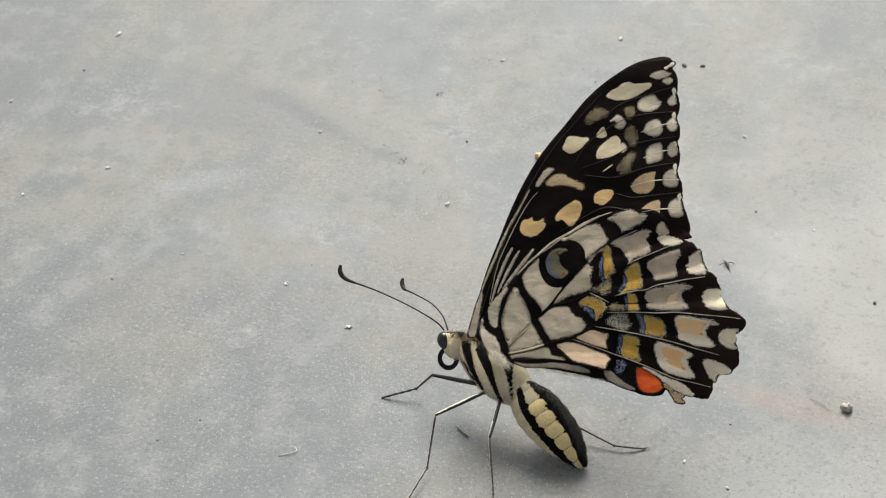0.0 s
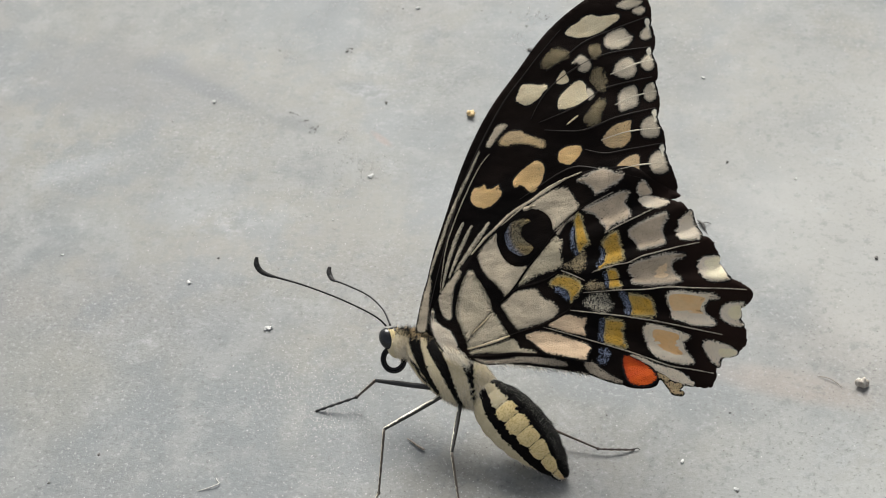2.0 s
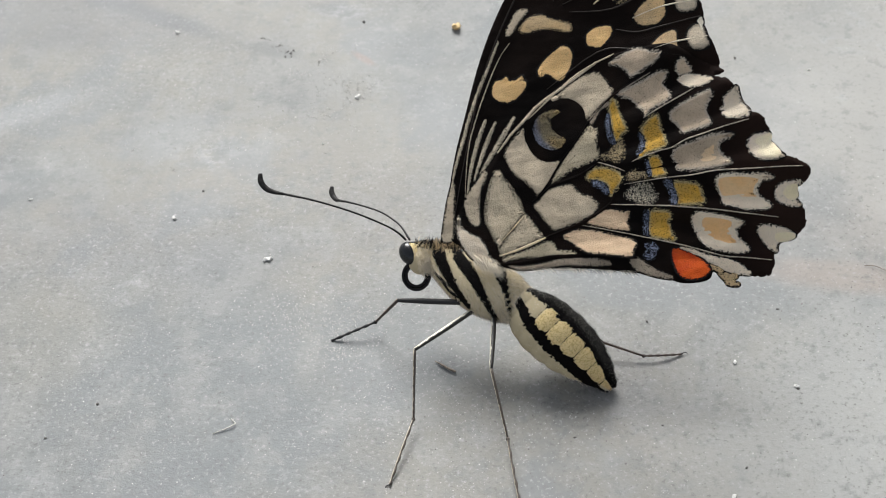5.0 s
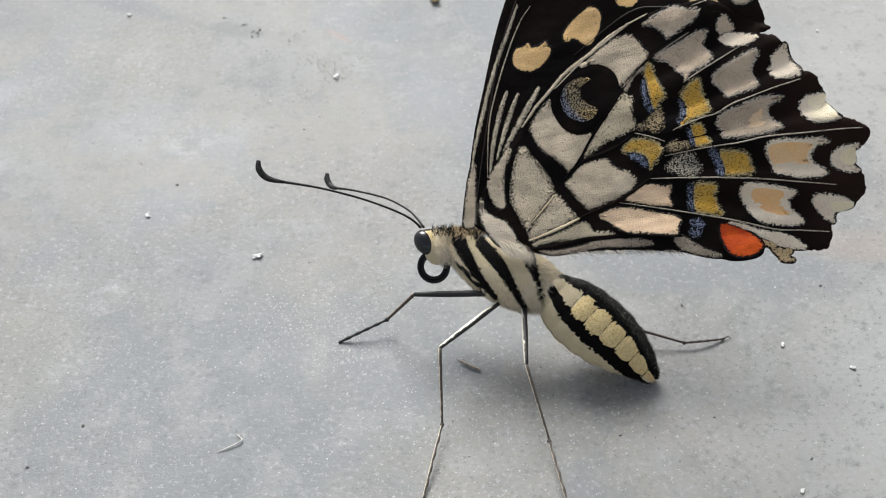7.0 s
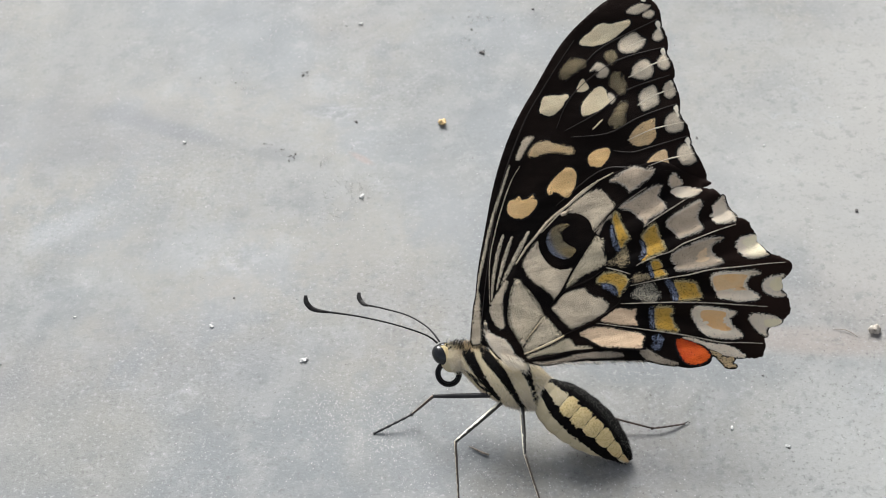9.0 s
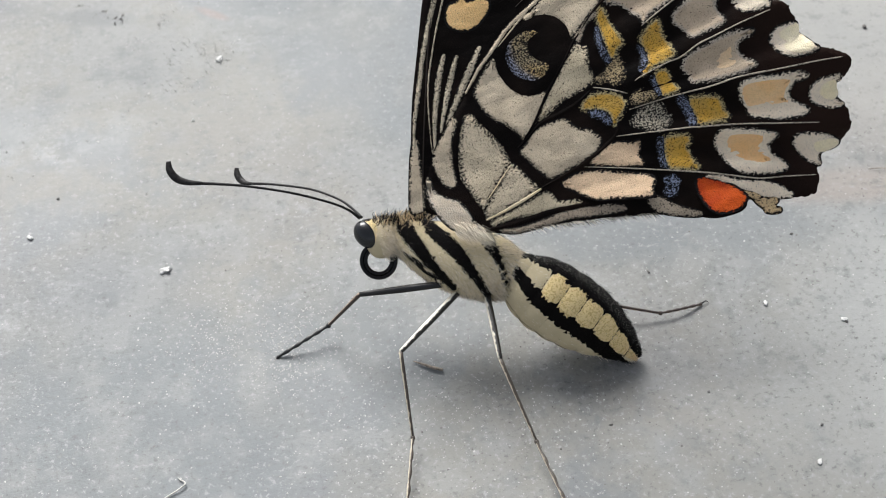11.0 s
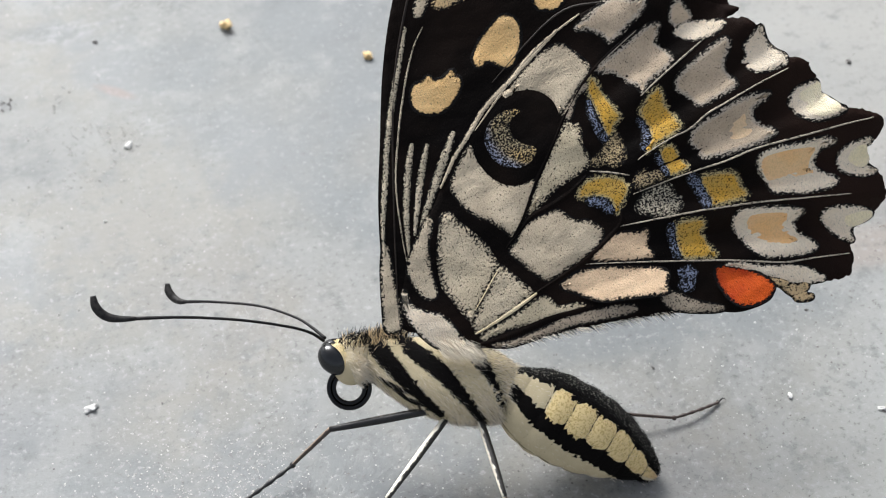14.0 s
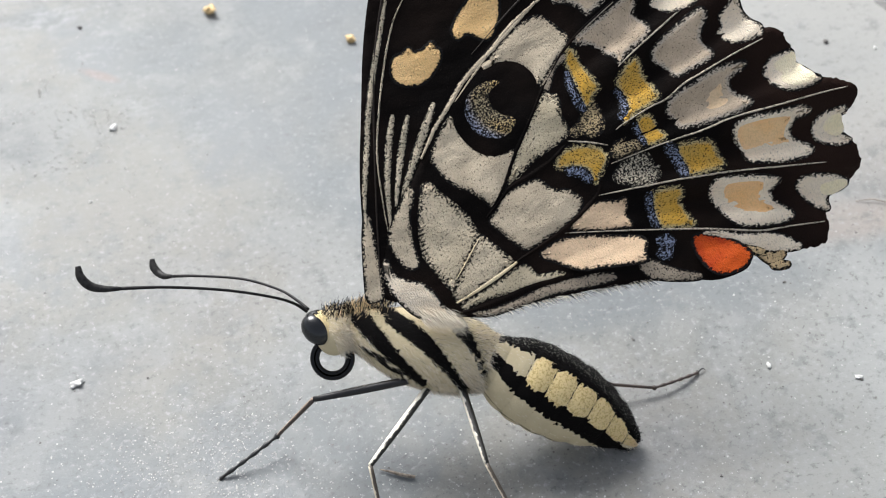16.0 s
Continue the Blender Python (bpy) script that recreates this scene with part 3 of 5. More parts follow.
def inside(outline, d):
    """The outline drawn in by d mm: the far wings, folded against the near ones, are hidden by them."""
    line, _ = turned_left(rounded([Vector(q) for q in outline], 1))
    for _ in range(3):
        line = [(line[i - 1] + p * 2 + line[(i + 1) % len(line)]) / 4 for i, p in enumerate(line)]
    return [tuple(q) for q in offset(line, -d)]


membrane("forewing", inside(FORE_OUTLINE, 1.1), -1.0, 0.07, butterfly, "far black forewing folded behind the near one")
membrane("hindwing", inside(HIND_OUTLINE, 1.6), -1.15, 0.07, butterfly, "far hindwing folded behind the near one")

patch(forewing, "cream_spot", CREAM, 1, [(5.02, 15.44), (5.34, 16.1), (5.75, 16.47), (6.32, 16.43), (6.92, 16.68), (7.22, 16.21), (7.81, 16.06), (8.21, 16.19), (8.51, 16.31), (8.97, 16.36), (8.88, 15.91), (9.19, 15.68), (9.1, 15.13), (8.72, 14.69), (8.22, 14.31), (7.67, 13.95), (6.99, 13.74), (6.37, 13.8), (5.8, 13.98), (5.21, 14.47), (4.97, 14.97)])
patch(forewing, "cream_spot", CREAM, 1, [(11.02, 16.91), (11.93, 17.78), (13.12, 18.45), (14.11, 18.87), (14.83, 18.59), (15.15, 17.74), (14.78, 16.56), (14.18, 15.71), (13.47, 15.03), (12.73, 15.16), (12.22, 15.83), (11.65, 16.07), (11.01, 15.89), (10.79, 16.44)])
patch(forewing, "cream_spot", CREAM, 1, [(17.07, 18.85), (17.24, 19.55), (17.9, 20.02), (18.81, 20.15), (19.77, 20.05), (20.16, 19.69), (19.83, 18.87), (19.16, 18.27), (18.35, 17.83), (17.78, 18.07), (17.15, 18.4)])
patch(forewing, "cream_spot", CREAMF, 1, [(9.49, 21.74), (10.33, 22.62), (11.38, 22.95), (12.44, 22.83), (13.33, 22.23), (14.39, 21.74), (15.24, 21.37), (15.53, 20.81), (15.11, 20.44), (14.24, 20.75), (13.17, 21.23), (12.21, 21.4), (11.13, 21.38), (10.12, 21.34)])
patch(forewing, "pale_spot", PALE, 1, [(7.86, 21.74), (8.58, 22.79), (9.53, 23.88), (10.32, 23.95), (10.76, 23.8), (9.87, 23.08), (8.94, 22.14), (8.19, 21.39)])
patch(forewing, "ivory_spot", IVORY, 1, [(12.35, 26.81), (12.72, 27.69), (13.24, 28.55), (14.39, 28.62), (15.47, 28.27), (16.37, 28.24), (16.6, 27.76), (15.93, 27.3), (15.39, 26.67), (14.57, 26.24), (13.75, 25.95), (13.03, 26.24)])
patch(forewing, "ivory_spot", IVORY, 1, [(17.69, 25.28), (17.98, 26.32), (18.93, 27.24), (20.1, 27.96), (20.95, 28.09), (21.51, 27.47), (21.61, 26.73), (22.04, 26.14), (21.68, 25.62), (20.67, 25.23), (19.67, 24.98), (18.59, 24.82), (17.85, 24.89)])
patch(forewing, "clear_spot", GLASS, 1, [(21.55, 26.81), (22.01, 26.87), (22.5, 26.19), (22.21, 25.74), (21.67, 25.55)])
patch(forewing, "ivory_spot", IVORY, 1, [(17.81, 28.26), (18.15, 28.92), (18.89, 29.57), (19.23, 29), (19.39, 28.24), (18.6, 28.03)])
patch(forewing, "clear_spot", GLASS, 1, [(20.02, 30.28), (20.72, 30.86), (21.29, 31.19), (21.85, 30.93), (22.35, 30.32), (22.55, 29.78), (22.14, 29.21), (21.37, 29.08), (20.83, 29.4), (21.08, 29.93), (20.7, 30.29)])
patch(forewing, "ivory_spot", IVORY, 1, [(19.56, 34.25), (20.35, 34.96), (21.31, 35.26), (22.17, 35.8), (23.18, 35.94), (24.09, 35.61), (25.35, 35.56), (26.59, 35.44), (26.62, 34.87), (25.63, 34.36), (24.81, 33.96), (23.86, 33.58), (22.71, 33.38), (21.44, 33.35), (20.16, 33.76)])
patch(forewing, "clear_spot", GLASS, 1, [(26.47, 36.47), (27.42, 36.99), (28.52, 37.05), (29.42, 36.71), (29.66, 36.37), (28.73, 35.99), (27.63, 35.94)])
patch(forewing, "clear_spot", GLASS, 1, [(28.45, 35.62), (29.46, 35.98), (29.98, 35.59), (29.68, 35.08), (28.95, 35.09)])
patch(forewing, "clear_spot", GLASS, 1, [(24.38, 32.5), (24.83, 33.24), (25.93, 33.65), (27.08, 33.66), (27.51, 32.99), (28.12, 32.45), (27.59, 31.72), (26.61, 31.28), (25.56, 31.24), (24.6, 31.67)])
patch(forewing, "clear_spot", GLASS, 1, [(29.02, 32.49), (29.57, 33.2), (30.15, 33.36), (30.32, 32.57), (30.19, 31.96), (29.38, 31.9)])
patch(forewing, "clear_spot", GLASS, 1, [(25.22, 28.44), (25.63, 29.33), (26.56, 29.93), (27.53, 29.98), (28.06, 29.29), (28.15, 28.34), (27.68, 27.61), (26.68, 27.49), (25.73, 27.83)])
patch(forewing, "clear_spot", GLASS, 1, [(28.78, 29.2), (29.28, 29.78), (29.93, 30.02), (30.23, 29.43), (30.33, 28.4), (29.66, 28.01), (28.97, 28.4)])
patch(forewing, "clear_spot", GLASS, 1, [(25.34, 24.73), (25.72, 25.96), (26.82, 26.47), (27.79, 26.36), (28.01, 25.01), (27.73, 24.01), (26.67, 23.65), (25.62, 23.52)])
patch(forewing, "clear_spot", GLASS, 1, [(28.68, 25.33), (28.99, 26.07), (29.75, 26.45), (30.17, 25.79), (30.17, 24.78), (29.66, 24.29), (28.87, 24.52)])
patch(forewing, "tan_spot", TAN, 1, [(22.89, 20.42), (23.64, 21.28), (24.7, 21.96), (26.03, 22.21), (26.84, 22.21), (26.6, 21.22), (26.48, 20.07), (25.5, 19.23), (24.11, 19.2), (23.32, 19.59)])
patch(forewing, "clear_spot", GLASS, 1, [(27.89, 21.09), (28.28, 21.99), (29.27, 22.44), (29.82, 22.23), (30, 21.27), (30.26, 20.55), (29.88, 19.89), (28.82, 19.84), (27.96, 20.23)])
patch(forewing, "tan_spot", TAN, 1, [(24.18, 16.35), (24.69, 17.09), (25.84, 17.78), (27.13, 17.97), (27.26, 17.02), (27.16, 16.24), (27.37, 15.44), (27.05, 15.31), (26.43, 15.99), (25.15, 16.26)])
patch(forewing, "clear_spot", GLASS, 1, [(28.46, 16.91), (28.89, 17.81), (29.87, 18.11), (30.47, 17.51), (30.59, 16.56), (30.75, 15.62), (29.72, 15.32), (28.82, 15.7)])
patch(forewing, "dusty_patch", DUST, 1, [(16.1, 30.92), (16.87, 31.78), (18.12, 32.48), (19.54, 31.97), (19.65, 31.22), (18.62, 30.92), (16.98, 30.31), (16.24, 30.45)])
patch(forewing, "dusty_patch", DUST, 1, [(22.51, 31.96), (23.64, 32.1), (23.87, 31.11), (23.05, 30.54)])
patch(forewing, "dusty_patch", DUST, 1, [(22.28, 28.4), (23.21, 29.29), (24, 28.78), (24.17, 27.31), (23.77, 26.31), (22.77, 27.01)])
patch(forewing, "dusty_patch", DUST, 1, [(20.94, 23.15), (22.04, 24.46), (23.12, 25.35), (23.81, 25.07), (23.21, 23.88), (22.9, 22.86), (21.69, 22.37)])
vein(forewing, RIDGE, 0.2, [(24.78, 28.26), (26.63, 28.67), (28.28, 29.11), (30.37, 29.26)])
vein(forewing, RIDGE, 0.2, [(25, 24.45), (26.71, 24.99), (27.94, 25.25), (30.29, 25.39)])
vein(forewing, RIDGE, 0.2, [(22.71, 20.36), (24.56, 20.73), (26.73, 20.98), (30.36, 20.85)])
vein(forewing, RIDGE, 0.2, [(23.93, 16.37), (25.8, 16.6), (27.25, 16.71), (30.74, 16.63)])
vein(forewing, RIDGE, 0.2, [(25.82, 32.17), (26.97, 32.35), (28.12, 32.53)])
vein(forewing, IVORY, 0.22, [(18.61, 22.87), (19.37, 23.3), (20.22, 23.79)])
vein(forewing, STREAK, 0.46, [(-1.71, 4.77), (-0.95, 6.94), (0.41, 9.84), (1.98, 13.15), (3.55, 15.96), (5.28, 18.69), (6.75, 21.03)])
vein(forewing, STREAK, 0.17, [(-0.38, 2.97), (0.36, 6.39), (1.38, 9.93), (3.17, 13.64), (5, 16.83), (6.6, 19.13), (8.02, 20.5)])
vein(forewing, STREAK, 0.5, [(0.06, 3.78), (0.96, 6.64), (2.14, 9.37), (3.1, 11.2), (3.74, 12.26)])
vein(forewing, STREAK, 0.5, [(1.15, 5.32), (2.42, 7.76), (3.68, 9.96), (4.83, 11.77)])
vein(forewing, STREAK, 0.62, [(1.88, 5.76), (3.05, 7.15), (4.69, 9.05), (5.91, 10.43), (7.2, 11.87)])
patch(forewing, "pale_root", PALE, 1, [(-3.82, -0.74), (-3.47, -1.09), (-2.73, -0.99), (-2.29, 0.53), (-1.87, 2.6), (-1.5, 4.44), (-1.44, 5.41), (-2.19, 3.98), (-3, 1.82)])
patch(hindwing, "grey_patch", GREY, 1, [(19.2, 15.76), (20.5, 16.28), (22.19, 16.84), (23.25, 16.74), (24.2, 16.18), (25.17, 15.94), (24.79, 15.19), (23.42, 14.53), (22.21, 14.01), (21.37, 13.76), (20.93, 14.59), (20.16, 15.28)])
patch(hindwing, "edge_patch", GREY, 1, [(26.59, 13.65), (26.97, 14.46), (27.64, 14.71), (28, 13.99), (28.19, 13.21), (27.51, 12.88), (26.8, 13.01)])
patch(hindwing, "edge_patch", WHITE, 1, [(26.5, 12.42), (27.01, 12.76), (27.99, 12.84), (28.62, 12.55), (29.65, 12.14), (30.4, 11.77), (29.5, 11.29), (28.05, 11.34), (27.18, 11.73)])
patch(hindwing, "pale_patch", PALE, 1, [(11.81, 12.81), (12.79, 13.39), (13.89, 14.02), (14.96, 14.56), (16, 14.92), (17.05, 15.07), (17.73, 14.93), (18.26, 14.17), (18.72, 13.39), (19.06, 12.65), (18.77, 12.08), (17.95, 11.54), (17.02, 10.94), (16.16, 10.31), (15.53, 9.98), (15.45, 10.51), (15.34, 11.19), (14.94, 11.9), (14.24, 12.49), (13.38, 12.8), (12.49, 12.92)])
patch(hindwing, "pale_patch", PALE, 1, [(8.14, 10.29), (7.35, 9.83), (6.44, 9.07), (5.65, 8.25), (5.35, 7.64), (5.55, 6.71), (5.92, 5.67), (6.4, 4.92), (7.08, 4.39), (7.62, 3.66), (8.15, 2.9), (8.42, 2.34), (9.12, 2.84), (9.93, 3.6), (10.84, 4.61), (11.71, 5.64), (11.08, 5.9), (10.3, 5.93), (9.53, 6.25), (8.92, 6.8), (8.48, 7.53), (8.17, 8.35), (8.03, 9.2)])
patch(hindwing, "pale_patch", OLIVE, 1, [(12.27, 5.8), (13.04, 6.57), (14.03, 7.54), (14.84, 8.29), (15.33, 8.78), (15.86, 9.1), (16.12, 8.65), (16.49, 8.59), (16.44, 7.87), (16.18, 7), (16.31, 6.1), (16.31, 5.61), (15.7, 5.22), (14.87, 5.02), (13.9, 4.83), (12.98, 4.62), (11.78, 4.12), (10.55, 3.54), (10.53, 3.85), (11.32, 4.81)])
patch(hindwing, "dim_patch", DIM, 1, [(15.96, 9.8), (16.69, 10.39), (17.54, 11.02), (18.24, 11.51), (18.36, 11.07), (17.83, 11), (17.2, 10.67), (16.64, 10.01), (16.15, 9.33)])
patch(hindwing, "yellow_spot", YELLOW, 1, [(18.65, 11.54), (19.09, 11.66), (19.29, 11.14), (19.43, 10.25), (19.63, 9.36), (19.89, 8.56), (20.01, 7.87), (19.33, 7.42), (18.91, 6.85), (18.48, 6.78), (18.34, 7.43), (18.31, 8.33), (18.29, 9.23), (18.26, 10.09), (18.26, 10.82)])
patch(hindwing, "blue_spot", BLUE, 2, [(18.12, 9.99), (18.13, 9.1), (18.16, 8.2), (18.27, 7.26), (18.33, 6.65), (17.95, 6.71), (17.8, 7.56), (17.77, 8.46), (17.78, 9.3)])
patch(hindwing, "dusty_patch", DUST, 1, [(18.18, 6.41), (19.08, 6.78), (19.34, 5.93), (19.05, 4.82), (18.11, 4.46), (17.37, 5.07), (16.76, 5.02), (16.53, 5.42), (17.41, 5.74)])
patch(hindwing, "yellow_spot", YELLOW, 1, [(22.85, 8.81), (23.65, 8.97), (23.85, 8.26), (23.79, 7.55), (24.04, 6.71), (24.15, 5.91), (24.3, 5.35), (23.79, 5.07), (23.15, 4.94), (22.48, 4.87), (21.76, 4.68), (21.16, 4.43), (20.86, 4.41), (21.04, 4.98), (21.52, 5.52), (21.65, 6.21), (21.48, 7.13), (21.6, 7.86), (22.05, 8.26)])
patch(hindwing, "blue_spot", BLUE, 2, [(21.23, 7.13), (21.54, 6.9), (21.59, 6.09), (21.52, 5.42), (21.1, 5), (20.66, 4.89), (21.01, 5.48), (21.26, 6.23)])
patch(hindwing, "yellow_spot", YELLOW, 1, [(22.13, 4.37), (22.77, 4.36), (23.14, 3.96), (23.25, 3.32), (23.35, 2.68), (23.54, 2.21), (23.02, 1.93), (22.3, 1.98), (21.87, 2.01), (21.85, 2.66), (21.76, 3.34), (21.78, 3.93)])
patch(hindwing, "blue_spot", BLUE, 2, [(21.69, 3.97), (21.76, 3.34), (21.83, 2.62), (21.83, 2.18), (21.53, 2.4), (21.49, 3.06), (21.43, 3.68)])
patch(hindwing, "yellow_spot", YELLOW, 1, [(24.18, 1.05), (24.92, 1.04), (26.06, 0.76), (26.91, 0.31), (27.09, -0.37), (27.19, -1.06), (27.37, -1.63), (26.87, -2.07), (25.78, -1.91), (24.68, -1.75), (24.05, -1.58), (24.18, -0.94), (24.05, -0.1), (23.93, 0.55)])
patch(hindwing, "blue_spot", BLUE, 2, [(23.2, 1.36), (23.83, 1.19), (24.07, 0.4), (24.16, -0.44), (24.22, -1.16), (23.91, -1.53), (23.55, -1.08), (23.53, -0.28), (23.33, 0.55)])
patch(hindwing, "yellow_spot", YELLOW, 1, [(20.8, -1.88), (21.12, -1.66), (22.29, -1.85), (23.16, -2.22), (23.2, -2.9), (22.83, -3.26), (22.98, -4.18), (23.1, -5.01), (23.26, -5.48), (22.42, -5.43), (21.3, -5.05), (20.38, -4.56), (20.34, -3.7), (20.49, -2.77)])
patch(hindwing, "blue_spot", BLUE, 2, [(20.32, -1.83), (20.71, -1.84), (20.49, -2.77), (20.33, -3.69), (20.29, -4.52), (19.96, -4.08), (20.04, -3.23), (20.14, -2.47)])
patch(hindwing, "yellow_spot", YELLOW, 1, [(14.55, 3.62), (15.27, 4.16), (16.04, 4.24), (16.96, 4.05), (17.98, 3.53), (18.48, 2.92), (18.48, 2.33), (18.02, 1.78), (17.39, 1.19), (16.86, 0.77), (16.74, 1.32), (16.65, 2.1), (15.89, 2.66), (15.01, 2.93), (14.47, 3.06)])
patch(hindwing, "blue_spot", BLUE, 2, [(15.08, 2.75), (16.03, 2.41), (16.5, 1.96), (16.66, 1.25), (16.29, 1.2), (15.83, 1.9), (15.17, 2.37)])
patch(hindwing, "dusty_patch", DUSTY_PALE, 1, [(18.45, 0.6), (19, 1.11), (19.63, 1.45), (20.43, 1.62), (21.56, 1.3), (21.76, 0.46), (22.15, -0.2), (21.46, -0.8), (20.43, -0.87), (19.42, -0.3), (18.75, 0.13)])
patch(hindwing, "dusty_patch", DUST, 1, [(19.23, 2.91), (20.08, 3.15), (21.17, 2.8), (21.53, 2.15), (20.59, 2.05), (19.58, 1.97), (19.1, 2.27)])
patch(hindwing, "grey_patch", GREY, 1, [(19.55, 12.16), (20.42, 12.48), (21.29, 12.77), (22.23, 13.02), (23.15, 13.32), (24.1, 13.61), (24.82, 13.8), (25.59, 13.59), (25.19, 12.9), (24.86, 12.3), (25.08, 11.87), (25.42, 11.31), (25.5, 10.77), (25.2, 10.3), (24.34, 10.01), (23.48, 9.73), (22.81, 9.42), (22.34, 9.02), (22.14, 9.7), (21.7, 10.14), (21.22, 10.7), (20.84, 11.25), (20.34, 11.64), (19.83, 11.75)])
patch(hindwing, "grey_patch", GREY, 1, [(25.11, 8.86), (25.75, 9.27), (26.65, 9.68), (27.78, 10.05), (28.92, 10.41), (29.88, 10.6), (30.2, 10.17), (29.81, 9.47), (29.37, 8.93), (29.17, 8.38), (29.31, 7.73), (29.53, 7.02), (29.26, 6.64), (28.34, 6.53), (27.41, 6.42), (26.52, 6.3), (26.11, 6.47), (25.74, 6.99), (25.41, 7.62), (25, 8.13)])
patch(hindwing, "grey_patch", GREY, 1, [(24.43, 3.82), (24.74, 4.43), (25.45, 4.87), (26.54, 5.16), (27.85, 5.35), (29.16, 5.55), (30.39, 5.53), (31.68, 5.24), (31.41, 4.87), (30.61, 4.71), (30.03, 4.46), (29.89, 3.78), (30.15, 3.18), (30.88, 2.37), (30.96, 1.99), (29.89, 1.79), (28.66, 1.81), (27.22, 1.91), (26.05, 2.06), (24.94, 2.37), (24.73, 2.95)])
patch(hindwing, "peach_patch", FAINT_PEACH, 2, [(27.9, 3.77), (28.63, 4.15), (29.3, 4.37), (29.2, 3.53), (29.39, 2.85), (28.56, 2.6), (27.55, 2.92)])
patch(hindwing, "grey_patch", WHITE, 1, [(28.85, 0.25), (29.11, 0.78), (29.81, 0.99), (31, 0.84), (32.37, 0.52), (33.78, 0.33), (34.68, 0.06), (35.23, -0.42), (34.75, -0.57), (34.02, -0.56), (33.41, -1), (33.11, -1.67), (33.3, -2.15), (33.99, -2.89), (34.4, -3.41), (33.98, -3.73), (32.9, -3.68), (31.51, -3.35), (30.21, -2.81), (29.27, -2.37), (29, -1.56), (28.85, -0.75)])
patch(hindwing, "peach_patch", PEACH, 2, [(29.05, -0.08), (29.43, 0.55), (30.65, 0.54), (32.04, 0.26), (33.39, -0.15), (33.55, -0.46), (33.01, -0.99), (32.7, -1.7), (32.79, -2.14), (31.63, -1.91), (30.25, -1.58), (29.26, -1.27), (29.06, -0.69)])
patch(hindwing, "grey_patch", WHITE, 1, [(25.3, -3.79), (25.59, -3.14), (26.19, -2.78), (27.14, -2.93), (28.46, -3.43), (29.78, -3.99), (30.84, -4.64), (31.02, -4.92), (30.46, -5.2), (29.99, -5.62), (30.18, -6.36), (30.65, -7.11), (31.08, -7.79), (31.07, -8.09), (30.4, -8.21), (29.34, -8.02), (28.19, -7.68), (27, -7.17), (26.31, -6.58), (25.86, -5.78), (25.54, -5.06), (25.28, -4.45)])
patch(hindwing, "peach_patch", PEACH, 2, [(26.28, -4.15), (26.75, -3.53), (27.67, -3.61), (28.8, -3.98), (29.75, -4.48), (29.59, -5.09), (29.23, -5.6), (29.6, -6.46), (29.74, -7.02), (28.78, -6.82), (27.5, -6.18), (26.8, -5.49), (26.42, -4.93)])
patch(hindwing, "edge_patch", WHITE, 1, [(31.27, 9.36), (32.21, 9.94), (32.95, 10.36), (33, 9.63), (33.08, 8.87), (33.43, 8.06), (33.87, 7.47), (33.7, 6.95), (32.89, 6.89), (32.04, 6.95), (31.34, 7.25), (30.87, 7.76), (30.67, 8.15), (31.26, 8.64)])
patch(hindwing, "edge_patch", WHITE, 1, [(32.94, 3.75), (33.35, 4.32), (33.96, 4.65), (34.67, 4.7), (35.45, 4.67), (35.6, 4.37), (35.43, 3.8), (35.57, 3.4), (36.03, 2.81), (36.44, 2.13), (36.85, 1.71), (36.21, 1.58), (35.48, 1.59), (34.68, 1.68), (34.02, 2), (33.43, 2.55), (33.07, 3.1)])
patch(hindwing, "backlit_ivory_patch", GLOW, 2, [(34.03, 4.03), (34.68, 4.31), (35.2, 4.39), (35.57, 4.33), (35.41, 3.76), (35.09, 3.45), (34.59, 3.21), (34.34, 3.56)], curl=0.10)
patch(hindwing, "backlit_ivory_patch", GLOW, 2, [(34.15, 2.9), (34.82, 3.06), (35.53, 3.32), (35.94, 2.74), (36.33, 2.13), (35.87, 1.97), (34.76, 2.24)], curl=0.10)
patch(hindwing, "edge_patch", WHITE, 1, [(34.99, -2.3), (35.28, -1.68), (36.04, -1.25), (37.03, -1.21), (37.94, -1.29), (37.96, -1.6), (37.49, -1.7), (37.28, -2.11), (37.32, -2.77), (37.11, -3.19), (37.34, -3.68), (37.53, -4.06), (36.36, -3.82), (35.37, -3.21), (35.04, -2.82)])
patch(hindwing, "backlit_ivory_patch", GLOW, 2, [(36.23, -1.97), (36.66, -1.65), (37.34, -1.69), (37.28, -2.26), (37.23, -2.88), (36.72, -3.02), (36.19, -2.55)], curl=0.10)
patch(hindwing, "edge_patch", WHITE, 1, [(32.32, -5.99), (32.73, -5.54), (33.55, -5.58), (34.68, -5.95), (35.75, -6.6), (36.32, -7.25), (35.69, -7.55), (34.94, -7.55), (34.45, -7.65), (34.1, -8.15), (33.99, -8.71), (33.36, -8.25), (32.79, -7.51), (32.47, -6.82)])
patch(hindwing, "backlit_ivory_patch", GLOW, 2, [(34.25, -6.69), (35.21, -6.78), (36.17, -7.24), (35.55, -7.49), (34.7, -7.5), (34.29, -7.22)], curl=0.10)
patch(hindwing, "cream_patch", ROSE, 1, [(13.73, -1.67), (14.5, -1.39), (15.41, -0.97), (16.22, -0.81), (17.15, -1), (18, -1.36), (18.53, -1.28), (18.45, -1.9), (18.1, -2.4), (18.18, -3.03), (18.3, -3.48), (17.45, -3.33), (16.14, -2.87), (14.84, -2.38), (13.99, -2.02)])
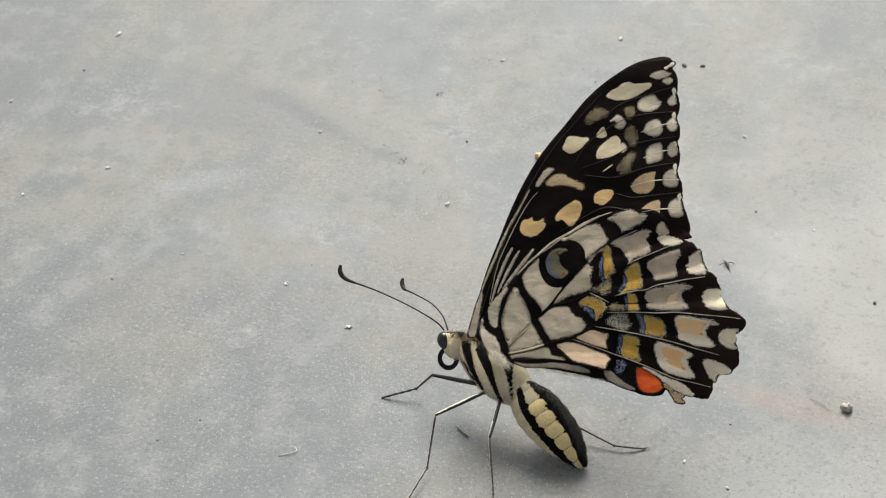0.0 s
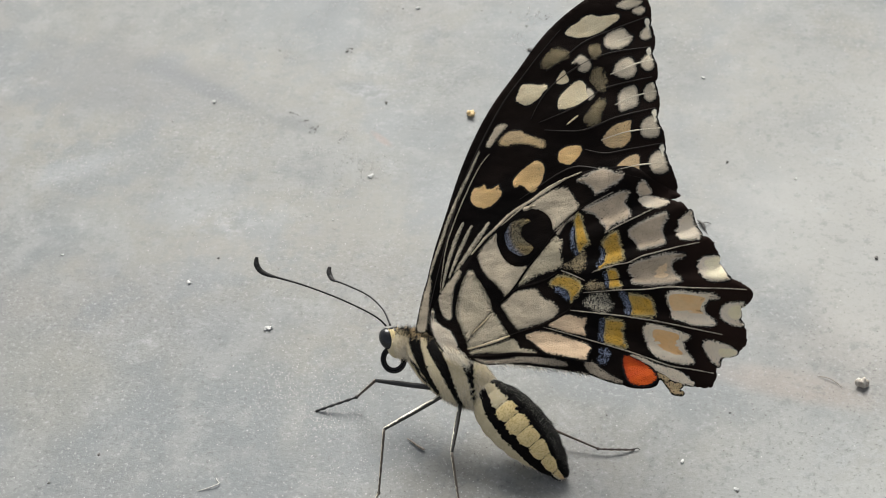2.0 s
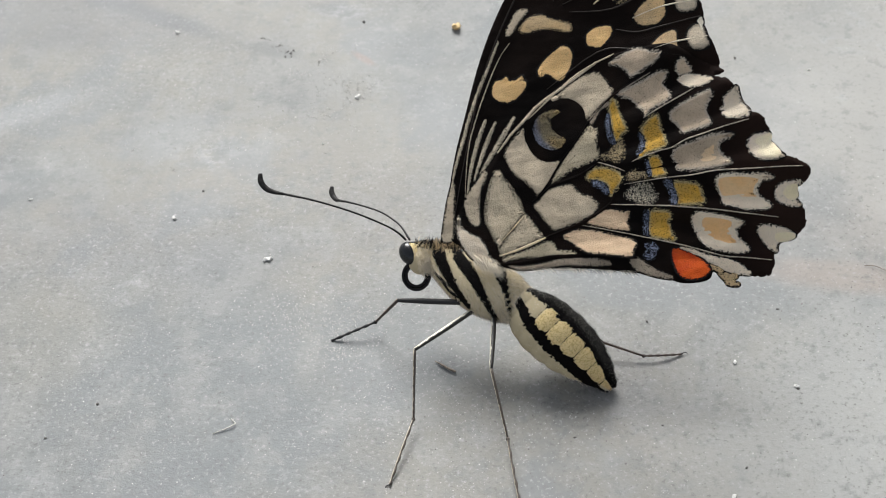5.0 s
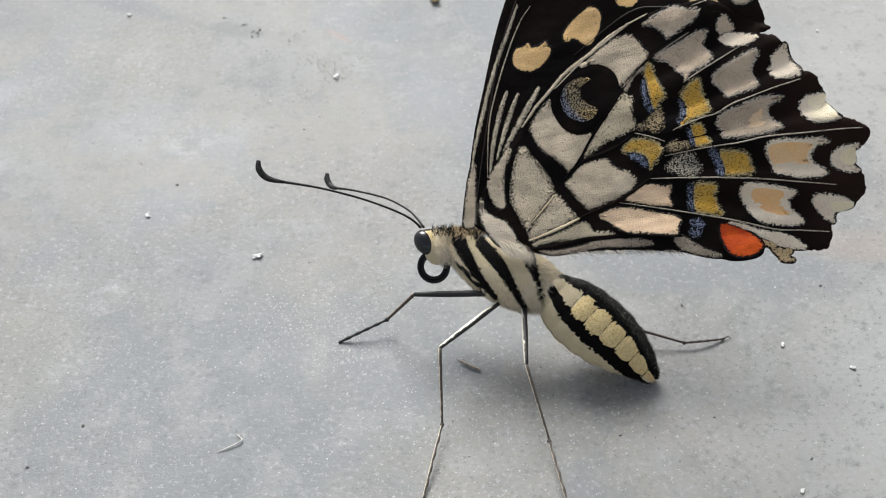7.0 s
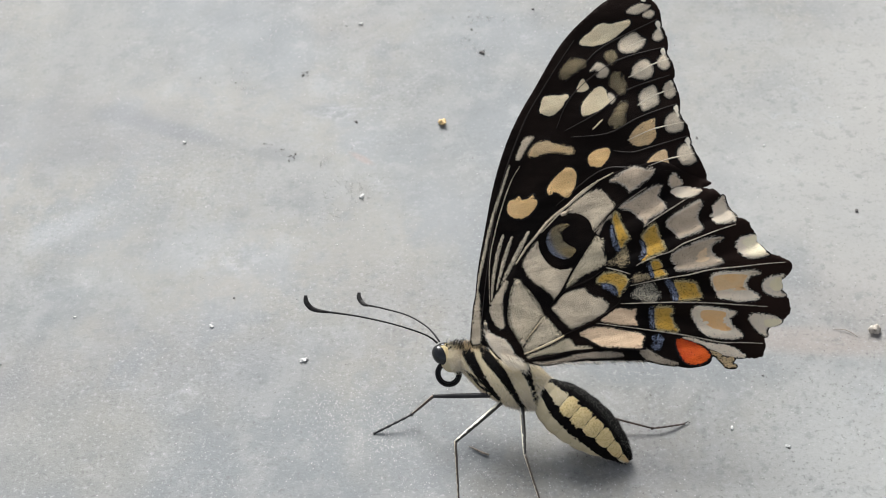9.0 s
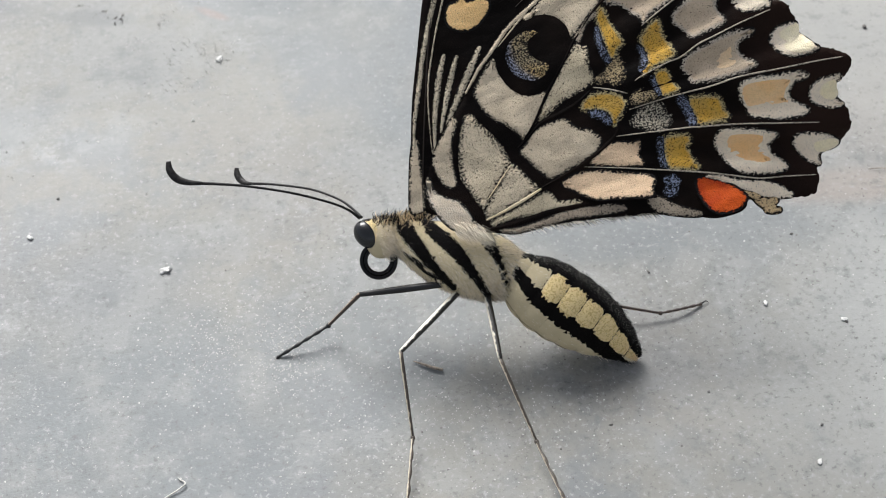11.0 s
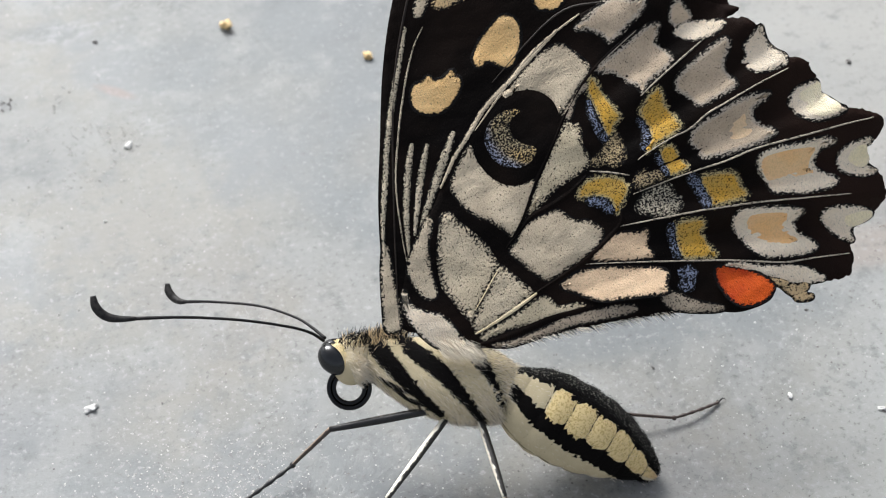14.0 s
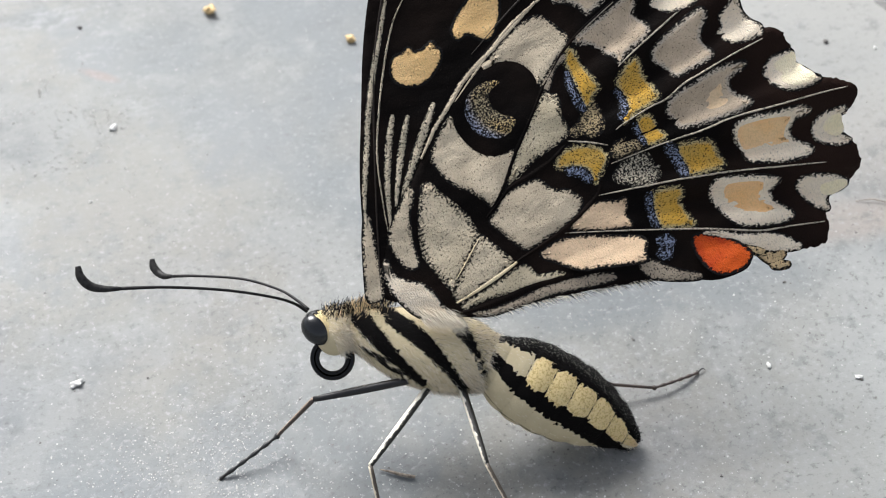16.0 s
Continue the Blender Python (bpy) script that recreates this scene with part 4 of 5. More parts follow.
patch(hindwing, "cream_patch", ROSE, 1, [(10.53, -2.93), (11.25, -2.63), (12.06, -2.47), (13.02, -2.57), (14.37, -2.93), (15.86, -3.56), (17.57, -4.28), (18.61, -4.82), (18.78, -5.29), (18.35, -5.87), (18.21, -6.47), (17.28, -6.27), (15.92, -5.9), (14.56, -5.52), (13.21, -5.16), (12.43, -4.63), (11.5, -3.84)], curl=0.4, start=1.7)
patch(hindwing, "blue_spot", BLUE, 2, [(19.85, -5.5), (20.62, -5.47), (21.02, -6), (20.59, -6.57), (20.25, -7.18), (19.55, -6.89), (19.46, -6.49), (19.93, -6.19)])
patch(hindwing, "tan_patch", DIM, 1, [(17.78, -6.89), (18.47, -6.83), (19.15, -7.27), (19.86, -8.04), (20.83, -8.81), (21.85, -9.45), (21.99, -9.76), (21.06, -9.51), (19.75, -8.95), (18.7, -8.4), (18.12, -7.95)])
patch(hindwing, "red_spot", RED, 1, [(22.59, -6.67), (23.04, -6.45), (23.89, -6.87), (24.92, -7.51), (25.86, -8.42), (26.29, -9.02), (26.47, -9.5), (26.04, -9.93), (25.42, -10.17), (24.41, -10.14), (23.49, -9.85), (22.88, -9.08), (22.61, -8.2), (22.51, -7.4)], curl=0.4, start=1.2)
patch(hindwing, "pale_patch", WHITE, 1, [(23.56, -6.42), (24.69, -6.8), (25.94, -7.54), (27.45, -8.28), (28.59, -8.67), (29.62, -9.31), (30.33, -10.13), (30.77, -10.72), (29.89, -10.6), (28.76, -10.22), (27.69, -9.66), (26.7, -8.89), (25.75, -8.02), (24.57, -7.11)])
patch(hindwing, "tan_patch", CREAMF, 2, [(26.29, -9.01), (27.09, -9.2), (27.74, -9.78), (27.48, -9.93), (26.88, -9.62)])
patch(hindwing, "peppered_patch", PEPPERED, 1, [(3.49, 5.34), (3.84, 5.93), (4.38, 5.81), (4.6, 5.12), (4.97, 4.47), (5.4, 3.69), (5.8, 2.88), (6.13, 2.09), (6.25, 1.19), (6.32, 0.52), (5.78, 0.04), (5, -0.63), (4.17, -1.43), (3.3, -2.32), (2.83, -2.72), (2.53, -2), (2.22, -0.96), (1.88, 0.03), (1.81, 0.81), (1.99, 1.73), (2.31, 2.85), (2.71, 3.92), (3.14, 4.74)])
patch(hindwing, "peppered_patch", PEPPERED, 1, [(6.5, 0.34), (6.87, -0.21), (7.34, -1.01), (7.72, -1.77), (8.08, -2.47), (7.71, -2.76), (6.59, -3.05), (5.47, -3.34), (4.34, -3.66), (3.22, -3.94), (2.84, -3.43), (3, -2.8), (3.74, -2.1), (4.77, -1.19), (5.72, -0.33)])
patch(hindwing, "pale_patch", OLIVE, 1, [(3.18, -4.28), (4.41, -4.09), (5.76, -3.86), (7.11, -3.62), (8.24, -3.29), (8.98, -3.29), (9.27, -3.81), (9.52, -4.42), (10.19, -4.6), (11.1, -4.82), (11.7, -5.18), (10.48, -5.12), (9.1, -4.84), (7.64, -4.74), (5.97, -4.55), (4.52, -4.44), (3.22, -4.55)])
patch(hindwing, "pale_patch", PALE, 1, [(-0.37, 2.98), (0.44, 4.08), (1.71, 5.34), (2.55, 6.18), (2.74, 5.9), (2.38, 5.16), (1.81, 4.4), (1.42, 3.22), (1.15, 2.09), (1.04, 0.99), (0.86, 0.21), (0.35, 0.18), (-0.08, 0.71), (-0.27, 1.44), (-0.32, 1.91), (-0.4, 2.44)])
patch(hindwing, "pale_patch", WHITE, 1, [(-1.32, 1.53), (-1.35, 0.64), (-1.14, -0.05), (-0.43, -0.74), (0.54, -1.4), (1.12, -2.4), (1.4, -3.52), (1.56, -4.34), (0.59, -4.28), (-0.44, -3.75), (-1.07, -2.88), (-1.57, -1.67), (-1.85, -0.55), (-1.77, 0.57)])
patch(hindwing, "margin_band", DIM, 1, [(3.58, -5.25), (5.03, -5.61), (6.51, -5.68), (8.02, -5.65), (9.56, -5.54), (11.49, -5.69), (13.36, -6.02), (15.05, -6.54), (15.38, -6.98), (13.79, -6.81), (11.92, -6.47), (10.06, -6.15), (8.35, -6.04), (6.63, -5.98), (4.94, -5.83)])
patch(hindwing, "pale_patch", PALE, 1, [(7.8, 1.2), (8.56, 1.73), (9.47, 2.5), (10.4, 2.81), (11.26, 2.85), (12.25, 2.84), (12.67, 2.66), (13.05, 2.01), (13.63, 1.37), (14.3, 1.19), (14.82, 0.62), (15.19, -0.03), (14.73, -0.69), (13.86, -1.12), (12.98, -1.45), (11.9, -1.65), (10.82, -1.85), (9.76, -2.01), (9.08, -1.23), (8.5, -0.24), (8.09, 0.58)])
patch(hindwing, "eyespot", BLACK, 2, [(11.57, 12.71), (12.42, 12.85), (13.35, 12.71), (14.21, 12.4), (14.82, 11.85), (15.24, 11.19), (15.37, 10.54), (15.27, 9.84), (14.94, 9.14), (14.41, 8.47), (13.8, 7.83), (13.03, 7.17), (12.49, 6.8), (11.85, 6.33), (11.1, 6.09), (10.36, 6.1), (9.73, 6.36), (9.11, 6.92), (8.63, 7.66), (8.35, 8.42), (8.17, 9.19), (8.15, 10.09), (8.58, 10.89), (9.1, 11.42), (9.9, 11.93), (10.67, 12.35)])
patch(hindwing, "eyespot_crescent", RING, 3, [(9.41, 10.85), (10.02, 11.49), (10.86, 11.83), (11.69, 11.93), (12.50, 11.74), (12.82, 11.31), (12.22, 11.06), (11.71, 10.78), (11.51, 10.17), (11.66, 9.47), (12.10, 8.84), (12.72, 8.43), (12.86, 7.93), (12.41, 7.43), (11.77, 7.10), (11.02, 7.06), (10.04, 7.47), (9.45, 8.06), (9.11, 8.80), (9.00, 9.63), (9.08, 10.29)])
vein(hindwing, BLACK, 0.3, [(8.38, 2.25), (9.09, 2.76), (9.97, 3.58), (10.92, 4.68), (11.83, 5.69), (13.06, 6.86), (14.4, 8.18), (15.44, 9.28), (16.35, 10.04)])
vein(hindwing, BLACK, 0.22, [(16.35, 10.04), (17.7, 11.15), (18.87, 11.95), (20.53, 12.73), (22.28, 13.39), (23.71, 13.87)])
vein(hindwing, BLACK, 0.34, [(7.62, 1.62), (9.13, 2.49), (10.41, 3.2), (12.24, 3.43), (14.16, 3.88), (15.69, 4.58)])
vein(hindwing, BLACK, 0.34, [(8.5, -2.65), (10.66, -2.24), (13.14, -1.67), (15.2, -0.88), (16.78, -0.05), (17.25, 0.85)])
vein(hindwing, VEIN_PALE, 0.16, [(16.48, -0.17), (18.09, -0.49), (20.4, -0.96), (23.18, -1.52), (25, -1.98), (27.74, -2.68), (32.26, -4.07), (35.06, -4.93)])
vein(hindwing, VEIN_PALE, 0.16, [(13, -2.01), (15.61, -2.95), (19.52, -4.45), (23.9, -6.21), (27.36, -7.84), (28.71, -8.36), (30.59, -8.8), (33.35, -9.56)])
vein(hindwing, VEIN_PALE, 0.16, [(18.61, 1.78), (21.96, 1.73), (24.38, 1.61), (26.3, 1.46), (29.27, 1.46), (33.03, 0.98), (36.33, 0.6), (38.65, 0.23)])
vein(hindwing, VEIN_PALE, 0.16, [(19.98, 4.18), (20.82, 4.43), (23.2, 4.82), (24.72, 4.93), (26.45, 5.54), (28.02, 5.77), (30.63, 6.16), (33.7, 6.46)])
vein(hindwing, VEIN_PALE, 0.16, [(16.04, 4.83), (17.48, 4.13), (18.93, 3.28)])
vein(hindwing, VEIN_PALE, 0.16, [(22.07, 8.84), (23.62, 9.47), (25.35, 10.08), (27.08, 10.69), (28.52, 11.18)])
vein(hindwing, VEIN_PALE, 0.16, [(19.3, 12.16), (21.37, 12.98), (23.69, 13.83)])
vein(hindwing, IVORY, 0.34, [(2.64, -3.9), (4.89, -3.55), (6.8, -3.14), (8.49, -2.69)])
vein(hindwing, IVORY, 0.13, [(6.51, 0.38), (5.63, -0.3), (4.58, -1.16), (3.4, -2.07)])
vein(hindwing, BLACK, 0.5, [(2.47, -4.79), (4.29, -5), (6.26, -5.07), (8.28, -5.01), (10.46, -5.17), (13.05, -5.55), (16.31, -6.17), (18.57, -6.83)])
vein(hindwing, PALE, 0.4, [(4.47, 8.05), (5.46, 8.98), (6.52, 9.97), (7.92, 10.97), (9.73, 12.34), (11.03, 13.09), (12.54, 13.74), (14.4, 14.65), (15.93, 15.34), (17.87, 16.24)])
vein(hindwing, PALE, 0.26, [(8.79, 11.27), (10.57, 12.42), (12.77, 13.84), (14.93, 15.1), (17.1, 15.95), (19.94, 16.72)])

for line in (
    [(16.6, 29.9), (19.0, 31.0), (22.5, 33.0), (30.2, 34.6)], [(14.0, 24.2), (17.2, 28.0), (23.5, 30.7), (30.2, 30.9)], [(15.0, 23.6), (20.0, 24.9), (24.0, 26.7), (30.0, 27.2)],
    [(15.6, 22.6), (20.5, 21.9), (25.0, 22.9), (30.0, 23.4)], [(20.6, 19.5), (23.0, 18.7), (26.0, 18.8), (30.4, 19.0)], [(11.5, 14.3), (18.0, 17.3), (22.0, 16.9), (27.5, 15.0)], [(-2.6, -0.4), (0.4, 7.9), (4.4, 17.6), (9.5, 25.4), (13.4, 29.6), (19.0, 34.8)],
):
    vein(forewing, VEIN_BROWN, 0.16, line)

# white fringe in the notches of both wing edges
for wing, u, v, turn in ((forewing, 29.55, 37.7, -60), (forewing, 30.10, 33.6, 0), (forewing, 29.90, 30.0, 0), (forewing, 29.90, 25.7, 0), (forewing, 29.80, 22.4, 0), (forewing, 30.25, 18.0, 0)):
    c, s = math.cos(radians(turn)), math.sin(radians(turn))
    shape = ((-0.16, -0.6), (0.1, -0.45), (0.02, -0.1), (0.16, 0.15), (0.05, 0.6), (-0.18, 0.35), (-0.1, 0.0))
    patch(wing, "fringe_notch", RIDGE, 1, [(u + 1.3 * (x * c - y * s), v + 1.3 * (x * s + y * c)) for x, y in shape])

# a shred of the torn wing edge
patch(hindwing, "torn_shred", CREAMF, 1, [(27.16, -9.69), (27.68, -10.22), (28.26, -10.31), (29.14, -10.43), (29.21, -10.77), (28.85, -11.02), (28.81, -11.37), (29.26, -11.66), (29, -11.8), (28.08, -11.51), (27.87, -11.02), (27.51, -10.51)])

# thorax, head and abdomen
BANDS = [
    [(-5.98, -0.45, 0.5), (-5.64, -1.24, 0.7), (-5.04, -2.9, 0.8), (-4.47, -4.49, 0.72), (-3.86, -6, 0.58), (-3.23, -7.47, 0.42), (-2.5, -9.18, 0.35)],
    [(-3.1, -2.44, 0.4), (-2.76, -3.24, 0.6), (-1.86, -4.5, 0.75), (-0.92, -6.09, 0.7), (-0.37, -7.73, 0.55), (0.08, -9.28, 0.42), (0.34, -10.8, 0.38)],
    [(-6.05, -4.56, 0.15), (-5.21, -5.76, 0.2), (-4.35, -7.17, 0.2), (-3.69, -8.2, 0.18)],
    [(2, -5.67, 0.65), (2.37, -7.03, 0.5), (2.52, -8.31, 0.32), (2.48, -10.22, 0.18), (2.16, -11.67, 0.2)],
]


def thorax_dark(u, v, n=0.0):
    """1 in the black bands along the thorax (points with half widths) and on its dark top, 0 in the pale fur."""
    q, d = Vector((u, v)), 0.85 * ease((v + 0.35 * u + 3.75) / 0.7) * ease((-1.2 - u) / 1.0)
    for band in BANDS:
        for (ua, va, wa), (ub, vb, wb) in zip(band, band[1:]):
            a, way = Vector((ua, va)), Vector((ub - ua, vb - va))
            t = min(max((q - a).dot(way) / way.length_squared, 0), 1)
            d = max(d, 1.5 - (q - a - way * t).length / (wa + (wb - wa) * t))
    return min(max(d, 0.0), 1.0)


def warmth(u, v, n=0.0):
    return 0.8 * ease((v + 0.62 * u + 6.6) / 2.8) * ease((-0.5 - u) / 2.0)


body_line = [(-6.5, -2.75, -3.3), (-5.0, -3.75, -3.3), (-2.8, -5.7, -3.3), (-0.65, -7.25, -3.3), (1.5, -8.6, -3.3), (3.4, -10.0, -3.3)]
thorax = part("thorax", mark(tube(body_line, [1.5, 2.25, 3.1, 3.4, 3.2, 2.3], 40, 6, 0.86), dark=thorax_dark, gold=lambda u, v, n: 0.0, speckled=lambda u, v, n: 0.0), HIDE, butterfly, "furry thorax with black and white stripes")
head = part("head", mark(egg((-7.7, -2.5, -3.3), (1.7, 2.1, 1.9), -0.6), dark=lambda u, v, n: ease((v + 0.35 * u + 3.9) / 1.2) * 0.9, gold=lambda u, v, n: 0.15, speckled=lambda u, v, n: 0.0), HIDE, butterfly, "pale furry head")
for n in (-2.15, -4.45):
    part("eye_ring", mark(egg((-8.62, -1.72, n), (1.04, 1.47, 0.84), 0.35), dark=lambda u, v, n: ease((v + 0.75) / 0.5), gold=lambda u, v, n: 0.55, speckled=lambda u, v, n: 0.0), HIDE, head, "cream ring round the eye")
    part("eye", egg((-8.98, -1.68, n), (1.16, 1.46, 1.06), 0.35), EYE, head, "glossy black compound eye")
for r in (1.68, 1.28):
    coil = [(-8.82 + r * math.cos(radians(a)), -4.5 + r * math.sin(radians(a)), -3.0) for a in range(105, 446, 20)]
    part("proboscis", tube(coil, [0.2] * len(coil), 12, 3), HORN, head, "coiled glossy black proboscis")

ABDOMEN = [(2.6, -9.0, -3.2), (3.5, -10.1, -3.2), (5.2, -12.3, -3.7), (7.3, -14.9, -4.3), (9.2, -17.2, -4.9), (10.7, -19.4, -5.5), (11.5, -21.0, -5.9), (11.75, -21.6, -6.0)]
ABDOMEN_R = [1.6, 2.5, 3.55, 3.65, 3.15, 2.1, 1.15, 0.55]


def abdomen_place(u, v):
    """How far along the abdomen (0 to 1) a point lies, and how far towards the back (+) or the belly (-)."""
    axis = Vector((8.2, -11.4)).normalized()
    q = Vector((u - 3.5, v + 10.1))
    return q.dot(axis) / 14.2, q.dot(Vector((-axis.y, axis.x)))


def width_at(s):
    return float(np.interp(s, (-0.1, 0.0, 0.196, 0.43, 0.635, 0.82, 0.95, 1.0), ABDOMEN_R))


def side_share(u, v):
    s, d = abdomen_place(u, v)
    return s, d / max(width_at(s), 0.3)


def lump(s):
    """0 at the joints between the abdomen's rings, 1 in the middle of each."""
    return abs(math.sin(math.pi * (s - 0.18) / 0.148))


def abdomen_dark(u, v, n):
    """Black back with scalloped lower edge, a black belt along the side and thin seams on the belly."""
    s, d = side_share(u, v)
    jag = 0.05 * noise.noise(Vector((u * 1.7, v * 1.7, 4.0))) + 0.10 * noise.noise(Vector((u * 4.0, v * 4.0, 8.0)))
    swell = 0.13 * (lump(s) ** 0.6 - 0.6) * ease((s - 0.1) / 0.1)
    top = float(np.interp(s, (-0.1, 0.12, 0.43, 0.75, 0.88, 0.97), (0.95, 0.74, 0.70, 0.76, 0.66, 0.5))) + swell + jag
    low = float(np.interp(s, (-0.1, -0.03, 0.13, 0.21, 0.41, 0.61, 0.76, 0.86, 0.95), (0.72, 0.46, 0.18, 0.10, 0.03, 0.06, -0.02, -0.10, -0.5))) - swell - jag
    belly = float(np.interp(s, (-0.1, 0.03, 0.14, 0.26, 0.45, 0.62, 0.76, 0.9), (0.09, -0.11, -0.29, -0.32, -0.40, -0.42, -0.60, -1.0))) + jag
    back = ease((d - top + 0.05) / 0.1)
    belt = ease((d - belly + 0.05) / 0.1) * (1 - ease((d - low + 0.05) / 0.1))
    joint = (1 - ease(lump(s) / 0.26)) * (0.62 if d > low else 0.44) * ease((s - 0.1) / 0.06)
    seam = 1 - ease(abs(d + 0.90) / 0.05)
    end = 0.9 * (1 - ease(math.hypot(s - 0.9, 0.3 * (d + 0.22)) / 0.05))
    return max(back, belt, seam * 0.6, joint, end)


def abdomen_gold(u, v, n):
    s, d = side_share(u, v)
    return ease((s - 0.15) / 0.06) * ease((d + 0.25) / 0.1) * (0.7 + 0.3 * lump(s))


bm = tube(ABDOMEN, ABDOMEN_R, 96, 22, 0.86)
for vert in bm.verts:
    u, v, n = vert.co / MM
    s, d = side_share(u, v)
    ripple = 0.16 * (lump(s) ** 0.7 - 0.6)
    vert.co += (vert.co - at(3.5 + 8.2 * s, -10.1 - 11.4 * s, -3.2 - 2.8 * s)).normalized() * ripple * MM
abdomen = part("abdomen", mark(bm, dark=abdomen_dark, gold=abdomen_gold, speckled=lambda u, v, n: 0.7 * ease((side_share(u, v)[1] - 0.84) / 0.2)), HIDE, butterfly, "striped abdomen with a row of yellow patches")

# fur on thorax and head
rng = random.Random(5)


def fur_coat(name, parent, count, root, length, lean):
    """A coat of tapering hairs; root() gives a place and its outward way in mm."""
    bm = bmesh.new()
    dark, warm = bm.verts.layers.float.new("dark"), bm.verts.layers.float.new("warm")
    for _ in range(count):
        p, out = root()
        tone = thorax_dark(p.x, p.y) if name == "thorax_fur" else (1.0 if p.y > -1.15 - 0.35 * (p.x + 7.7) and rng.random() < 0.85 else 0.0)
        if name == "abdomen_fur":
            tone = abdomen_dark(p.x, p.y, p.z)
        tone = 1.0 if tone + rng.uniform(-0.42, 0.42) > 0.5 else rng.choice((0.0, 0.15, 0.4, 0.7, 0.95)) if rng.random() < (0.4 if name == "thorax_fur" else 0.12) else 0.0
        if name == "crest_fur":
            tone = 1.0 if rng.random() < (0.85 if p.x < -5.6 else 0.5 if p.x < -4.0 else 0.75) else 0.0
            out = (out + Vector((rng.gauss(0, 0.5), rng.gauss(0, 0.3), rng.gauss(0, 0.5)))).normalized()
        elif name in ("wing_root_fur", "fringe"):
            tone = 1.0 if name == "fringe" and rng.random() < 0.4 else 0.0
        tint = 0.72 if name == "crest_fur" else 0.75 * abdomen_gold(p.x, p.y, p.z) if name == "abdomen_fur" else 0.0 if name in ("wing_root_fur", "fringe") else min(max(warmth(p.x, p.y) + rng.uniform(-0.15, 0.15), 0), 1)
        way = (out * 0.2 + Vector(lean) + Vector((rng.gauss(0, 0.22), rng.gauss(0, 0.22), rng.gauss(0, 0.22)))).normalized()
        l = length * rng.uniform(0.55, 1.25)
        side = way.cross(Vector((rng.gauss(0, 1), rng.gauss(0, 1), rng.gauss(0, 1)))).normalized() * (0.017 if name in ("abdomen_fur", "thorax_fur", "head_fur") else 0.024)
        droop = Vector((0.10, -0.16, 0.0)) * l * (0.0 if name == "abdomen_fur" else 1.0)
        quad = [p - side, p + side, p + way * l * 0.55 + side * 0.7, p + way * l * 0.55 - side * 0.7]
        vs = [bm.verts.new(q * MM) for q in quad] + [bm.verts.new((p + way * l + droop) * MM)]
        for vert in vs:
            vert[dark], vert[warm] = tone, tint
        bm.faces.new(vs[:4]), bm.faces.new((vs[3], vs[2], vs[4]))
    return tagged(part(name, bm, FUR, parent, smooth=False), kind="stuff")


def thorax_root():
    i = rng.uniform(0, 5)
    j = min(int(i), 4)
    r0 = [1.5, 2.25, 3.1, 3.4, 3.2, 2.3]
    c = Vector(body_line[j]).lerp(Vector(body_line[j + 1]), i - j)
    r = r0[j] + (r0[j + 1] - r0[j]) * (i - j)
    axis = (Vector(body_line[j + 1]) - Vector(body_line[j])).normalized()
    a = rng.uniform(0, 2 * math.pi)
    side = axis.cross(Vector((0, 0, 1))).normalized()
    out = side * math.cos(a) + Vector((0, 0, 0.86)) * math.sin(a)
    return c + out * r * 0.97, out.normalized()


def head_root():
    out = Vector((rng.gauss(0, 1), rng.gauss(0, 1), rng.gauss(0, 1))).normalized()
    if out.x < -0.25:
        out.x *= -1
    return Vector((-7.7, -2.5, -3.3)) + Vector((out.x * 1.6, out.y * 1.95, out.z * 1.8)), out


fur_coat("thorax_fur", thorax, 26000, thorax_root, 0.62, (0.42, -0.62, 0.02))
def crest_root():
    t = rng.random()
    p = Vector((-8.2, -0.55, -3.3)).lerp(Vector((-2.4, -1.7, -3.0)), t)
    return p + Vector((rng.gauss(0, 0.3), rng.gauss(-0.35, 0.28) - 0.25 * abs(t - 0.75), rng.uniform(-1.7, 1.7))), Vector((0, 0.8, 0.3))


def root_tuft():
    t = rng.random()
    return Vector((-0.6 + 2.8 * t, -3.4 - 1.5 * t + rng.gauss(0, 0.35), rng.uniform(-0.9, 0.12))), Vector((0.2, -0.6, 0.6))


def fringe_root():
    t = rng.random()
    u = 2.5 + 15.5 * t
    return Vector((u, -5.05 - 0.115 * u - 0.0034 * u * u + rng.gauss(0, 0.05), bend(u, -7.0) + rng.uniform(-0.05, 0.1))), Vector((0.3, -0.9, 0.0))


def abdomen_root():
    """A place on the abdomen's skin; more hairs stand on its back and on the yellow patches."""
    while True:
        face = abdomen_faces[rng.randrange(len(abdomen_faces))]
        c, out = face
        s, d = side_share(c.x, c.y)
        if s > -0.06 and (d > -0.15 or rng.random() < 0.22):
            return c + Vector((rng.gauss(0, 0.08), rng.gauss(0, 0.08), 0.0)) - out * 0.02, out


abdomen_faces = [(f.center / MM, f.normal.copy()) for f in abdomen.data.polygons]
fur_coat("abdomen_fur", abdomen, 9000, abdomen_root, 0.26, (0.56, -0.78, -0.15))
fur_coat("fringe", hindwing, 420, fringe_root, 0.75, (0.55, -0.55, 0.0))
fur_coat("crest_fur", thorax, 1700, crest_root, 0.95, (0.34, 0.46, 0.0))
fur_coat("wing_root_fur", thorax, 1400, root_tuft, 1.25, (0.45, -0.75, 0.10))
fur_coat("head_fur", head, 4500, head_root, 0.62, (0.34, -0.25, 0.05))

